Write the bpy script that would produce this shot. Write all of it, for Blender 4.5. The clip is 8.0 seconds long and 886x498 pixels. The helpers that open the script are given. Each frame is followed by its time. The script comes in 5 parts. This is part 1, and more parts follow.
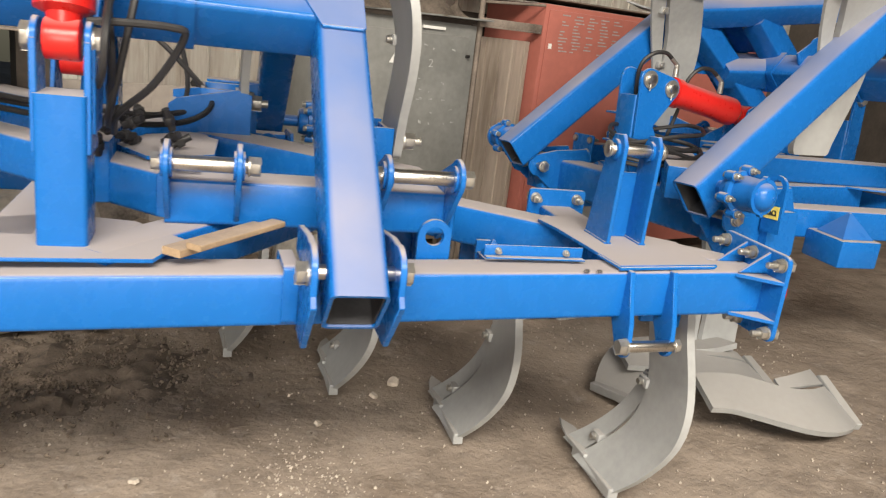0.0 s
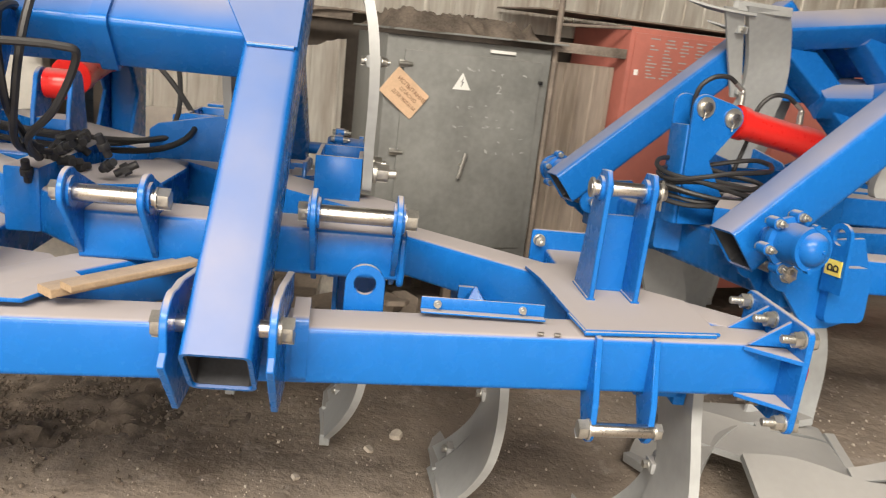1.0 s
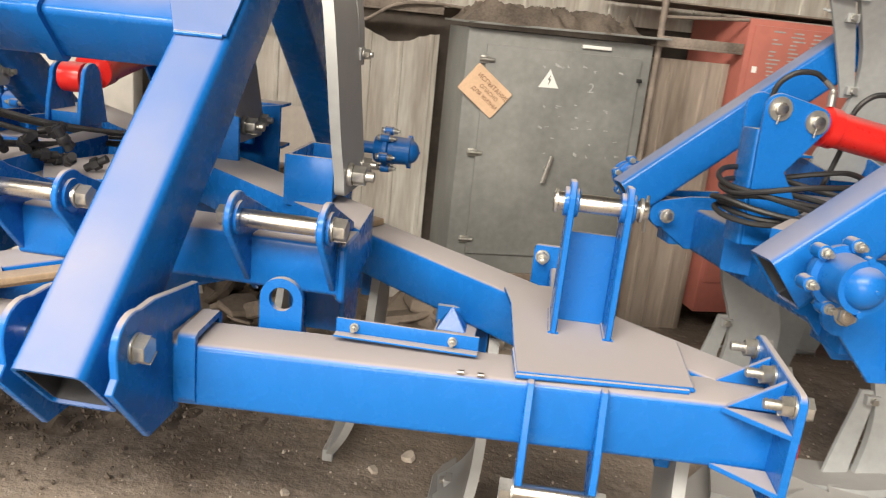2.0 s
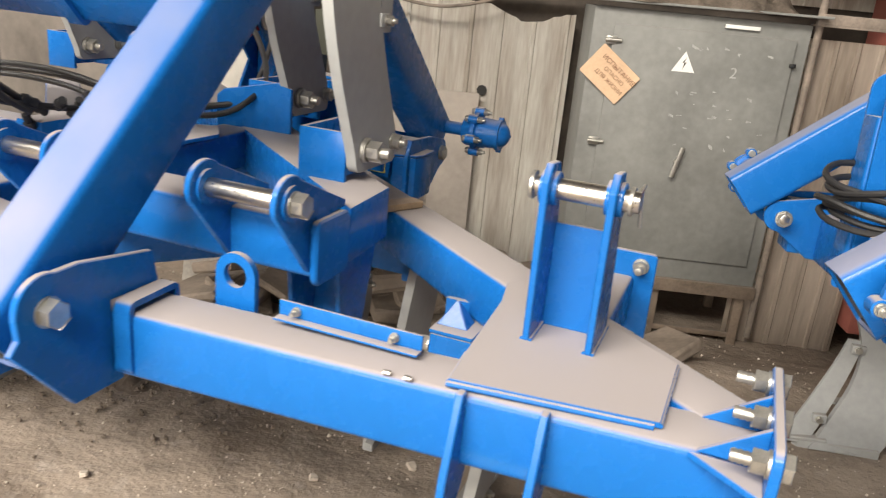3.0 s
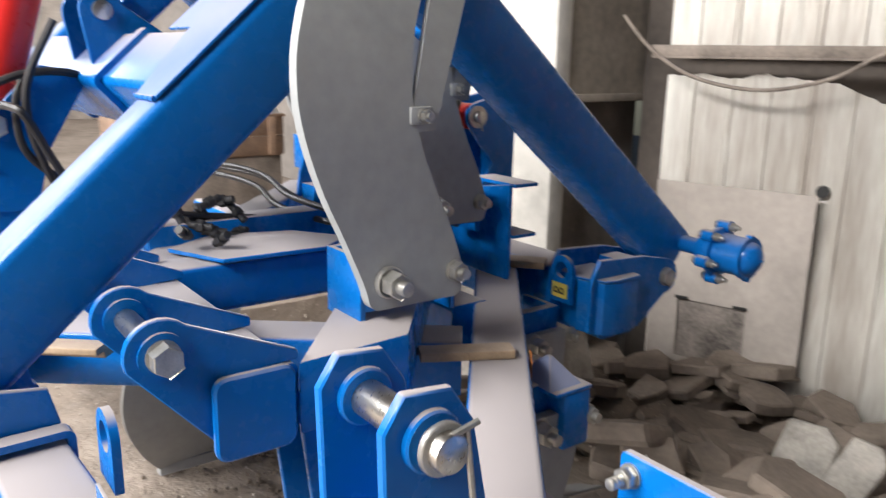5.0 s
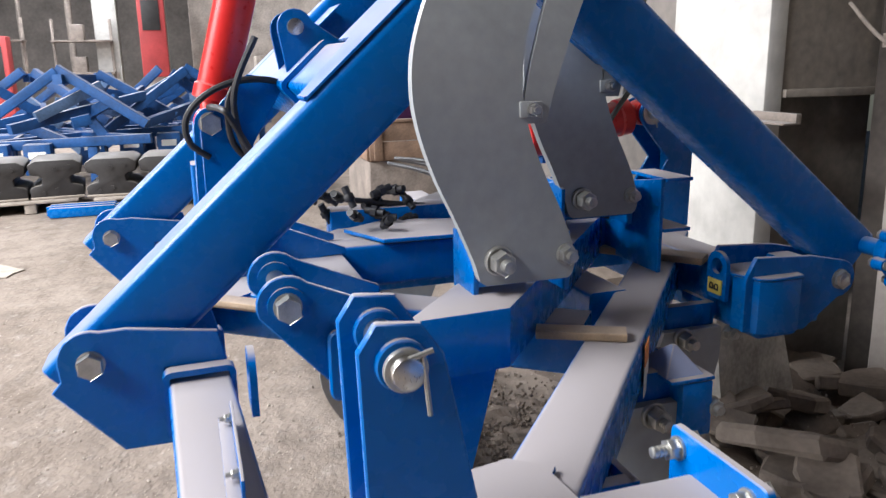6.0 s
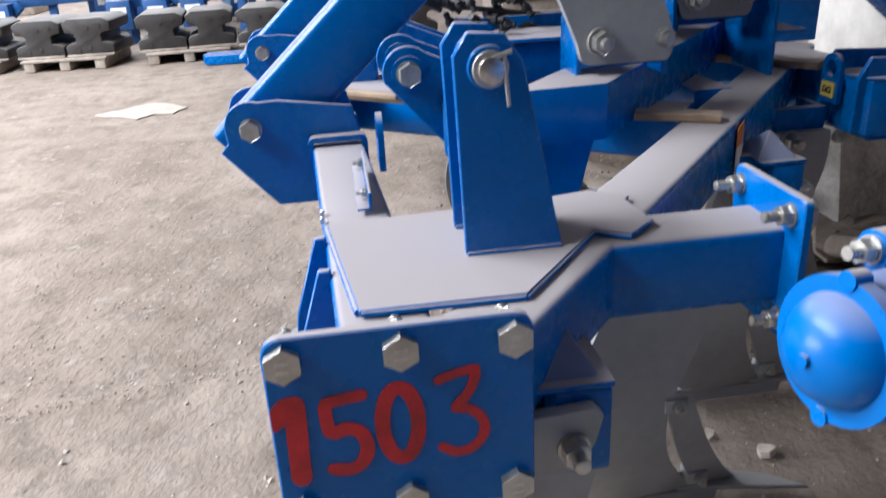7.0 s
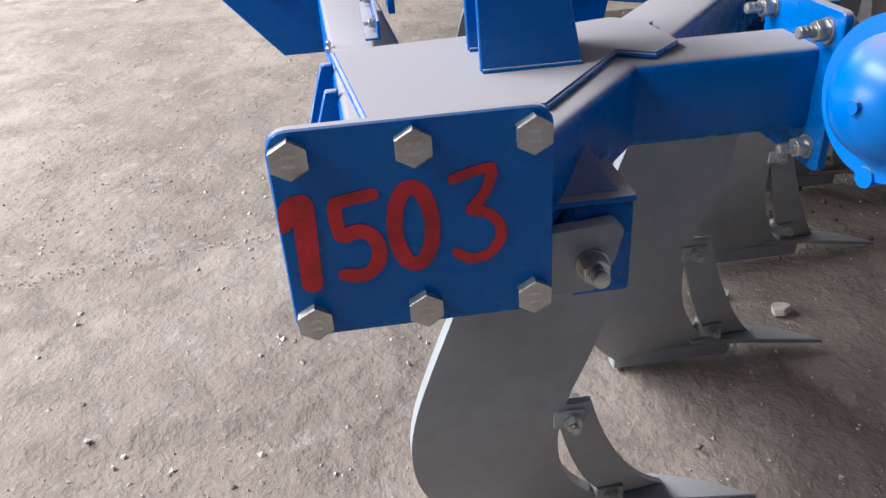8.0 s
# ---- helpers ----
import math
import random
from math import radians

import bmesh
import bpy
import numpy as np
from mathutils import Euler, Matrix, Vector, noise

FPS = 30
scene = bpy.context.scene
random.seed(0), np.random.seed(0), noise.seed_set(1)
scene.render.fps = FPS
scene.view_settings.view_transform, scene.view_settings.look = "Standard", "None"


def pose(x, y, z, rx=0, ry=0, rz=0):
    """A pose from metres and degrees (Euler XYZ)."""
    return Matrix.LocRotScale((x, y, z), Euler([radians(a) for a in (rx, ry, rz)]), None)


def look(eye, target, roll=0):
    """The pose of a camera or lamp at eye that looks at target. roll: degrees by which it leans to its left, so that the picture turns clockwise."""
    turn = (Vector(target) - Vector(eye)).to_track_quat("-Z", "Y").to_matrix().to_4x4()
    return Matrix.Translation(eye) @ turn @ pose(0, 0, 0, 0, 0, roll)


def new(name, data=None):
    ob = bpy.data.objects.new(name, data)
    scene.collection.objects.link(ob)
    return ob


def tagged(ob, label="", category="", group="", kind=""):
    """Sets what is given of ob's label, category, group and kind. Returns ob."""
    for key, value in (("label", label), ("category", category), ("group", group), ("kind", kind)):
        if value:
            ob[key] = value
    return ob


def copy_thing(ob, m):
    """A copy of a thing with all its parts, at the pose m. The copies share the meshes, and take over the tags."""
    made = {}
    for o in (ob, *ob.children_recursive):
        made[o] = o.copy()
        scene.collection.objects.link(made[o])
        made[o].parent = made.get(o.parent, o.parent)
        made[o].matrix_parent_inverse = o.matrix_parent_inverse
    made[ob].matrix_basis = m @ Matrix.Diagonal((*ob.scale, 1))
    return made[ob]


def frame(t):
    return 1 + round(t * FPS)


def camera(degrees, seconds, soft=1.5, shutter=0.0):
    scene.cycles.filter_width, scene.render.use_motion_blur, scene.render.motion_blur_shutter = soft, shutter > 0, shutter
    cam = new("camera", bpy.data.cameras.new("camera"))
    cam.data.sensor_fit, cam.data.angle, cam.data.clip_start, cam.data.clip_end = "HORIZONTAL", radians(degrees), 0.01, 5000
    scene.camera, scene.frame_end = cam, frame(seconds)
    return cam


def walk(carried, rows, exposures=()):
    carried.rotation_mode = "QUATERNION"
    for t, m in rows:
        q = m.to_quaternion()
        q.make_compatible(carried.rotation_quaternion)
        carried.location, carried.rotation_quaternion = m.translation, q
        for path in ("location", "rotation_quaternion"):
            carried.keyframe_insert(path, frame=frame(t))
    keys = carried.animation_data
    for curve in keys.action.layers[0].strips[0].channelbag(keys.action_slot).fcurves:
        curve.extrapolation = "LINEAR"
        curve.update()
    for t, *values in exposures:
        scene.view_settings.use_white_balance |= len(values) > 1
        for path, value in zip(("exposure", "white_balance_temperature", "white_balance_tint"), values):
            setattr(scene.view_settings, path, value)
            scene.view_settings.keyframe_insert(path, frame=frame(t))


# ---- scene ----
# camera and walk
cam = camera(59.3, 8.0, soft=1.2, shutter=0.3)
PATH = [
    (0, (-0.264, 0.632, 1.326), (0.306, 2.467, 0.772), 7.0),
    (0.5, (-0.024, 0.769, 1.334), (0.455, 2.632, 0.787), 6.3),
    (1, (0.244, 0.822, 1.347), (0.457, 2.74, 0.822), 6.4),
    (1.2, (0.353, 0.828, 1.356), (0.461, 2.745, 0.798), 6.5),
    (2.3, (0.821, 1.128, 1.366), (0.442, 3.009, 0.8), 5.4),
    (2.5, (0.902, 1.151, 1.366), (0.373, 2.992, 0.79), 5.1),
    (3, (1.057, 1.316, 1.344), (0.398, 3.094, 0.709), 5.5),
    (3.5, (1.171, 1.547, 1.355), (0.458, 3.332, 0.801), 4.4),
    (4, (1.318, 1.707, 1.349), (0.192, 3.266, 0.798), 2.8),
    (4.5, (1.348, 1.938, 1.317), (0.045, 3.343, 0.746), 2.2),
    (5, (1.368, 2.184, 1.359), (-0.191, 3.343, 0.882), 1.1),
    (5.2, (1.400, 2.252, 1.357), (-0.288, 3.226, 0.918), 0.7),
    (6.3, (1.709, 2.341, 1.35), (-0.153, 2.836, 0.816), -1.9),
    (6.5, (1.769, 2.328, 1.323), (-0.098, 2.731, 0.728), -2.5),
    (7, (1.881, 2.334, 1.232), (0.054, 2.559, 0.45), -3.1),
    (7.5, (1.894, 2.324, 1.153), (0.131, 2.463, 0.218), -4.9),
    (8, (1.888, 2.322, 1.116), (0.167, 2.495, 0.112), -3.9),
]
walk(cam, [(t, look(eye, target, roll)) for t, eye, target, roll in PATH], [(0.0, 0.0, 7500, 10), (2.5, 0.22, 7450, 10), (4.0, 0.43, 7050, 10), (5.0, 0.60, 6500, 10), (6.5, 0.28, 5950, 11), (8.0, 0.24, 5800, 11)])

# world sky through the south opening, and area lamps added for daylight
world = bpy.data.worlds.new("hall_daylight")
scene.world = world
world.use_nodes = True
wn = world.node_tree.nodes
sky = wn.new("ShaderNodeTexSky")
sky.sky_type, sky.sun_disc, sky.sun_elevation, sky.sun_rotation = "NISHITA", False, radians(40), radians(200)
world.node_tree.links.new(sky.outputs[0], wn["Background"].inputs[0])
wn["Background"].inputs[1].default_value = 0.05
scene.view_settings.exposure = 0.0


def area_light(name, eye, target, sx, sy, power, colour):
    data = bpy.data.lights.new(name, "AREA")
    data.shape, data.size, data.size_y, data.energy, data.color = "RECTANGLE", sx, sy, power, colour
    ob = new(name, data)
    ob.matrix_world = look(eye, target)
    return tagged(ob, "soft area lamp in place of daylight from unseen openings", "daylight", kind="structure")


# the gate lamp stands in for daylight from the open south side
area_light("gate_daylight", (-2.5, -15.0, 3.2), (0.3, 2.5, 0.9), 9.0, 4.0, 1700, (1.0, 0.97, 0.935))
# added lamps under a closed roof; they brighten the plough bay and far hall
area_light("roof_daylight", (-1.2, -4.6, 6.85), (-1.2, -4.6, 0.0), 9.0, 3.4, 2950, (1.0, 0.98, 0.955))
area_light("far_daylight", (-15.0, -1.5, 6.8), (-15.0, -1.5, 0.0), 9.0, 5.0, 1700, (0.97, 0.98, 1.0))


# materials
def mat(name, colour, rough=0.5, metal=0.0, vary=0.12, scale=6.0, bump=0.0, bump_scale=60.0, dust=0.0, dust_col=(0.345, 0.307, 0.295), spec=0.5, second=None, stretch=1.0):
    m = bpy.data.materials.new(name)
    m.use_nodes = True
    nt = m.node_tree
    n, l = nt.nodes, nt.links
    b = n["Principled BSDF"]
    tc = n.new("ShaderNodeTexCoord")
    geo = n.new("ShaderNodeNewGeometry")
    pos = geo.outputs["Position"]
    if stretch != 1.0:
        vm = n.new("ShaderNodeVectorMath")
        vm.operation = "MULTIPLY"
        vm.inputs[1].default_value = (1, 1, stretch)
        l.new(pos, vm.inputs[0])
        pos = vm.outputs[0]
    n1 = n.new("ShaderNodeTexNoise")
    n1.inputs["Scale"].default_value, n1.inputs["Detail"].default_value = scale, 6
    n2 = n.new("ShaderNodeTexNoise")
    n2.inputs["Scale"].default_value, n2.inputs["Detail"].default_value = scale * 9, 4
    l.new(pos, n1.inputs["Vector"])
    l.new(pos, n2.inputs["Vector"])
    ramp = n.new("ShaderNodeMix")
    ramp.data_type = "RGBA"
    lo = second or tuple(c * (1 - vary * 1.6) for c in colour)
    ramp.inputs[6].default_value, ramp.inputs[7].default_value = (*lo, 1), (*[min(1, c * (1 + vary)) for c in colour], 1)
    mx = n.new("ShaderNodeMath")
    mx.operation = "MULTIPLY_ADD"
    l.new(n1.outputs[0], mx.inputs[0])
    mx.inputs[1].default_value = 0.65
    m2 = n.new("ShaderNodeMath")
    m2.operation = "MULTIPLY"
    l.new(n2.outputs[0], m2.inputs[0])
    m2.inputs[1].default_value = 0.35
    l.new(m2.outputs[0], mx.inputs[2])
    st = n.new("ShaderNodeMapRange")
    st.inputs[1].default_value, st.inputs[2].default_value = 0.32, 0.68
    l.new(mx.outputs[0], st.inputs[0])
    l.new(st.outputs[0], ramp.inputs[0])
    colour_out = ramp.outputs[2]
    rr = n.new("ShaderNodeMapRange")
    rr.inputs[3].default_value, rr.inputs[4].default_value = max(0.02, rough - 0.09), min(1, rough + 0.09)
    l.new(n2.outputs[0], rr.inputs[0])
    rough_out = rr.outputs[0]
    if dust:
        sx = n.new("ShaderNodeSeparateXYZ")
        l.new(geo.outputs["Normal"], sx.inputs[0])
        nz = n.new("ShaderNodeMath")
        nz.operation = "MULTIPLY_ADD"
        l.new(n1.outputs[0], nz.inputs[0])
        nz.inputs[1].default_value = 0.24
        l.new(sx.outputs[2], nz.inputs[2])
        dr = n.new("ShaderNodeMapRange")
        dr.interpolation_type = "SMOOTHSTEP"
        dr.inputs[1].default_value, dr.inputs[2].default_value, dr.inputs[4].default_value = 0.66, 1.08, dust
        l.new(nz.outputs[0], dr.inputs[0])
        dm = n.new("ShaderNodeMix")
        dm.data_type = "RGBA"
        l.new(dr.outputs[0], dm.inputs[0])
        l.new(colour_out, dm.inputs[6])
        dm.inputs[7].default_value = (*dust_col, 1)
        colour_out = dm.outputs[2]
        rm = n.new("ShaderNodeMix")
        l.new(dr.outputs[0], rm.inputs[0])
        l.new(rough_out, rm.inputs[2])
        rm.inputs[3].default_value = 0.85
        sw = n.new("ShaderNodeMath")
        sw.operation = "MULTIPLY"
        sw.inputs[1].default_value = 0.3
        l.new(dr.outputs[0], sw.inputs[0])
        l.new(sw.outputs[0], b.inputs["Sheen Weight"])
        b.inputs["Sheen Roughness"].default_value = 0.35
        rough_out = rm.outputs[0]
    l.new(colour_out, b.inputs["Base Color"])
    l.new(rough_out, b.inputs["Roughness"])
    b.inputs["Metallic"].default_value = metal
    b.inputs["Specular IOR Level"].default_value = spec
    if bump:
        n3 = n.new("ShaderNodeTexNoise")
        n3.inputs["Scale"].default_value, n3.inputs["Detail"].default_value = bump_scale, 5
        l.new(pos, n3.inputs["Vector"])
        bp = n.new("ShaderNodeBump")
        bp.inputs["Strength"].default_value, bp.inputs["Distance"].default_value = bump, 0.004
        l.new(n3.outputs[0], bp.inputs["Height"])
        l.new(bp.outputs[0], b.inputs["Normal"])
    return m


BLUE = mat("blue_enamel", (0.001, 0.122, 0.43), 0.27, vary=0.04, scale=3, bump=0.015, bump_scale=260, dust=0.95, spec=0.3)
GREY = mat("grey_primer_steel", (0.315, 0.326, 0.33), 0.42, vary=0.12, scale=4, bump=0.06, bump_scale=90, dust=0.6, dust_col=(0.33, 0.31, 0.29))
ZINC = mat("zinc_plated_steel", (0.50, 0.49, 0.46), 0.38, metal=0.85, vary=0.18, scale=40, bump=0.1, bump_scale=300)
PIN = mat("turned_steel", (0.58, 0.56, 0.53), 0.3, metal=1.0, vary=0.08, scale=30)
# near-black colour that paints the shade inside the open arm ends
BORESHADE = mat("bore_shade", (0.05, 0.052, 0.06), 0.6, metal=0.3, vary=0.25, scale=15, bump=0.1)
RED = mat("red_cylinder_enamel", (0.62, 0.02, 0.018), 0.3, vary=0.08, dust=0.35)
REDPAINT = mat("red_brush_paint", (0.55, 0.012, 0.02), 0.45, vary=0.3, scale=30)
RUBBER = mat("black_rubber", (0.02, 0.02, 0.022), 0.5, vary=0.2, scale=20)
WOOD = mat("sawn_board_wood", (0.34, 0.24, 0.15), 0.8, vary=0.25, scale=18, bump=0.3, dust=0.3)


def floor_material():
    """Trodden earth over concrete: broad stains, grit and pits at several sizes."""
    m = bpy.data.materials.new("dusty_concrete_floor")
    m.use_nodes = True
    n, l = m.node_tree.nodes, m.node_tree.links
    b = n["Principled BSDF"]
    pos = n.new("ShaderNodeNewGeometry").outputs["Position"]
    b.inputs["Roughness"].default_value = 0.95
    b.inputs["Specular IOR Level"].default_value = 0.2

    def noise_of(scale, detail=5, rough=0.6, lo=0.35, hi=0.65):
        t = n.new("ShaderNodeTexNoise")
        t.inputs["Scale"].default_value, t.inputs["Detail"].default_value, t.inputs["Roughness"].default_value = scale, detail, rough
        l.new(pos, t.inputs["Vector"])
        r = n.new("ShaderNodeMapRange")
        r.inputs[1].default_value, r.inputs[2].default_value = lo, hi
        l.new(t.outputs[0], r.inputs[0])
        return r.outputs[0]

    def mix(fac, a, c, kind="MIX"):
        x = n.new("ShaderNodeMix")
        x.data_type, x.blend_type = "RGBA", kind
        for sock, v in ((x.inputs[0], fac), (x.inputs[6], a), (x.inputs[7], c)):
            if isinstance(v, (int, float)):
                sock.default_value = v
            elif isinstance(v, tuple):
                sock.default_value = (*v, 1)
            else:
                l.new(v, sock)
        return x.outputs[2]

    base = mix(noise_of(0.9, 4), (0.212, 0.171, 0.138), (0.308, 0.256, 0.213))
    base = mix(noise_of(5.5, 8, 0.7, 0.48, 0.66), base, (0.165, 0.133, 0.109))
    base = mix(noise_of(2.2, 6, 0.65, 0.55, 0.68), base, (0.18, 0.142, 0.113))
    base = mix(noise_of(11, 7, 0.65, 0.55, 0.75), base, (0.38, 0.33, 0.285))
    base = mix(noise_of(45, 5, 0.7, 0.60, 0.76), base, (0.13, 0.104, 0.086))
    base = mix(noise_of(28, 6, 0.7, 0.62, 0.74), base, (0.40, 0.345, 0.295))
    l.new(base, b.inputs["Base Color"])
    last = None
    for scale, dist, strength in ((3.5, 0.04, 0.5), (9, 0.016, 0.5), (30, 0.006, 0.45), (75, 0.002, 0.35)):
        bp = n.new("ShaderNodeBump")
        bp.inputs["Strength"].default_value, bp.inputs["Distance"].default_value = strength, dist
        l.new(noise_of(scale, 6, 0.65, 0.2, 0.8), bp.inputs["Height"])
        if last:
            l.new(last, bp.inputs["Normal"])
        last = bp.outputs[0]
    l.new(last, b.inputs["Normal"])
    return m


FLOOR = floor_material()
RUBBLE = mat("rubble_concrete", (0.20, 0.162, 0.132), 0.95, vary=0.25, scale=5, bump=0.7, bump_scale=25)
CABINET = mat("grey_cabinet_paint", (0.205, 0.21, 0.203), 0.55, vary=0.18, scale=3, bump=0.1, dust=0.5)
SHEET = mat("dirty_profiled_sheet", (0.86, 0.82, 0.77), 0.4, metal=0.15, vary=0.2, scale=6.0, bump=0.15, bump_scale=12, stretch=0.10, second=(0.52, 0.445, 0.38))
BROWNSHEET = mat("brown_profiled_sheet", (0.58, 0.50, 0.43), 0.45, metal=0.05, vary=0.2, scale=5.0, bump=0.15, bump_scale=12, stretch=0.12, second=(0.33, 0.27, 0.22))
HALLWALL = mat("dirty_hall_masonry", (0.22, 0.195, 0.175), 0.9, vary=0.25, scale=1.2, bump=0.4, bump_scale=15)
ROOF = mat("grey_hall_roof", (0.14, 0.135, 0.13), 0.9, vary=0.2, scale=1.0)
# darkened in place of shade behind the sheeting; the east wall shares it
DARKWALL = mat("darkened_wall", (0.07, 0.058, 0.05), 0.95, vary=0.3, scale=3.0)
SOIL = mat("dark_spilled_soil", (0.15, 0.118, 0.094), 1.0, vary=0.4, scale=14, bump=0.8, bump_scale=40)
PLASTER = mat("whitewashed_plaster", (0.52, 0.50, 0.465), 0.9, vary=0.2, scale=1.5, bump=0.4, bump_scale=20)


# geometry helpers
BASE = {}


def thing(name, at, label, category, group="", kind=""):
    ob = new(name)
    ob.location = at
    ob.empty_display_size = 0.1
    BASE[ob.name] = Vector(at)
    return tagged(ob, label, category, group, kind)


def part(name, bm, material, parent=None, label="", smooth=True):
    me = bpy.data.meshes.new(name)
    root = parent
    while root is not None and root.parent is not None:
        root = root.parent
    if root is not None:
        bmesh.ops.translate(bm, verts=bm.verts, vec=-root.location)
    bmesh.ops.recalc_face_normals(bm, faces=bm.faces)
    bm.to_mesh(me)
    bm.free()
    me.materials.append(material)
    if smooth:
        me.polygons.foreach_set("use_smooth", [True] * len(me.polygons))
        me.set_sharp_from_angle(angle=radians(35))
    ob = new(name, me)
    ob.parent = parent
    if label:
        ob["label"] = label
    return ob


def join(*bms):
    out = bms[0]
    for b in bms[1:]:
        me = bpy.data.meshes.new("tmp")
        b.to_mesh(me)
        out.from_mesh(me)
        bpy.data.meshes.remove(me)
        b.free()
    return out


def bevelled(bm, r, seg=2, sharp=30):
    if r:
        ed = [e for e in bm.edges if len(e.link_faces) == 2 and e.calc_face_angle(0) > radians(sharp)]
        bmesh.ops.bevel(bm, geom=ed, offset=r, segments=seg, profile=0.5, affect="EDGES")
    return bm


def prism(points, depth, m=None, r=0.002, seg=1):
    """A plate: 2D outline in x, y, thickness along z from 0, then moved by m."""
    bm = bmesh.new()
    f = bm.faces.new([bm.verts.new((x, y, 0)) for x, y in points])
    ex = bmesh.ops.extrude_face_region(bm, geom=[f])
    bmesh.ops.translate(bm, verts=[v for v in ex["geom"] if isinstance(v, bmesh.types.BMVert)], vec=(0, 0, depth))
    bmesh.ops.recalc_face_normals(bm, faces=bm.faces)
    bevelled(bm, r, seg, 50)
    if m is not None:
        bm.transform(m)
    return bm


# axes for plates that stand square to x, to y, or lie flat
def plate_x(x):
    return Matrix(((0, 0, 1, x), (1, 0, 0, 0), (0, 1, 0, 0), (0, 0, 0, 1)))


def plate_y(y):
    return Matrix(((1, 0, 0, 0), (0, 0, 1, y), (0, 1, 0, 0), (0, 0, 0, 1)))


def plate_z(z):
    return Matrix.Translation((0, 0, z))


def box(x0, x1, y0, y1, z0, z1, r=0.003, seg=2):
    return prism([(x0, y0), (x1, y0), (x1, y1), (x0, y1)], z1 - z0, plate_z(z0), 0) if not r else bevelled(prism([(x0, y0), (x1, y0), (x1, y1), (x0, y1)], z1 - z0, plate_z(z0), 0), r, seg)


def frame_of(p0, p1, up=(0, 0, 1)):
    p0, p1 = Vector(p0), Vector(p1)
    z = (p1 - p0).normalized()
    x = Vector(up).cross(z)
    x = x.normalized() if x.length > 1e-4 else Vector((1, 0, 0))
    y = z.cross(x)
    m = Matrix((x, y, z)).transposed().to_4x4()
    m.translation = p0
    return m, (p1 - p0).length


def tube(p0, p1, w, h, up=(0, 0, 1), r=0.012, wall=0.0):
    """A rectangular tube from p0 to p1 (middle line), w across and h along up. wall: open at both ends."""
    m, length = frame_of(p0, p1, up)
    a, b = w / 2, h / 2
    if not wall:
        bm = prism([(-a, -b), (a, -b), (a, b), (-a, b)], length, None, 0)
        ed = [e for e in bm.edges if abs(e.verts[0].co.z - e.verts[1].co.z) > length / 2]
        bmesh.ops.bevel(bm, geom=ed, offset=r, segments=3, profile=0.5, affect="EDGES")
    else:
        bm = bmesh.new()
        rings = []
        for k, z in ((0, 0), (0, length), (1, length), (1, 0)):
            aa, bb, rr = (a, b, r) if k == 0 else (a - wall, b - wall, max(0.002, r - wall))
            ring = []
            for cx, cy, a0 in ((aa - rr, bb - rr, 0), (-aa + rr, bb - rr, 90), (-aa + rr, -bb + rr, 180), (aa - rr, -bb + rr, 270)):
                for q in range(4):
                    t = radians(a0 + q * 30)
                    ring.append(bm.verts.new((cx + rr * math.cos(t), cy + rr * math.sin(t), z)))
            rings.append(ring)
        for i in range(4):
            r0, r1 = rings[i], rings[(i + 1) % 4]
            for j in range(16):
                bm.faces.new((r0[j], r0[(j + 1) % 16], r1[(j + 1) % 16], r1[j]))
    bm.transform(m)
    return bm


def cyl(p0, p1, r, seg=24, r2=None, bev=0.0):
    m, length = frame_of(p0, p1)
    bm = bmesh.new()
    bmesh.ops.create_cone(bm, cap_ends=True, segments=seg, radius1=r, radius2=r if r2 is None else r2, depth=length)
    bmesh.ops.translate(bm, verts=bm.verts, vec=(0, 0, length / 2))
    bevelled(bm, bev, 2, 40)
    bm.transform(m)
    return bm


def lathe(p0, p1, profile, seg=32):
    """Turned body on the axis p0-p1: profile of (distance along, radius)."""
    m, _ = frame_of(p0, p1)
    bm = bmesh.new()
    rings = [[bm.verts.new((r * math.cos(2 * math.pi * k / seg), r * math.sin(2 * math.pi * k / seg), d)) for k in range(seg)] for d, r in profile]
    for a, b in zip(rings, rings[1:]):
        for k in range(seg):
            bm.faces.new((a[k], a[(k + 1) % seg], b[(k + 1) % seg], b[k]))
    bm.faces.new(rings[0]), bm.faces.new(rings[-1])
    bm.transform(m)
    return bm


def arc(cx, cy, r, a0, a1, n=8):
    return [(cx + r * math.cos(radians(a0 + (a1 - a0) * k / n)), cy + r * math.sin(radians(a0 + (a1 - a0) * k / n))) for k in range(n + 1)]


def rounded(x0, x1, y0, y1, r, n=4):
    return arc(x1 - r, y1 - r, r, 0, 90, n) + arc(x0 + r, y1 - r, r, 90, 180, n) + arc(x0 + r, y0 + r, r, 180, 270, n) + arc(x1 - r, y0 + r, r, 270, 360, n)


def hexagon(p, d, s, h):
    """A hexagon head or nut of width s across flats on point p, height h along d."""
    p, d = Vector(p), Vector(d).normalized()
    bm = cyl(p, p + d * h, s / 2 / math.cos(math.pi / 6), 6)
    return bevelled(bm, s * 0.035, 1, 50)


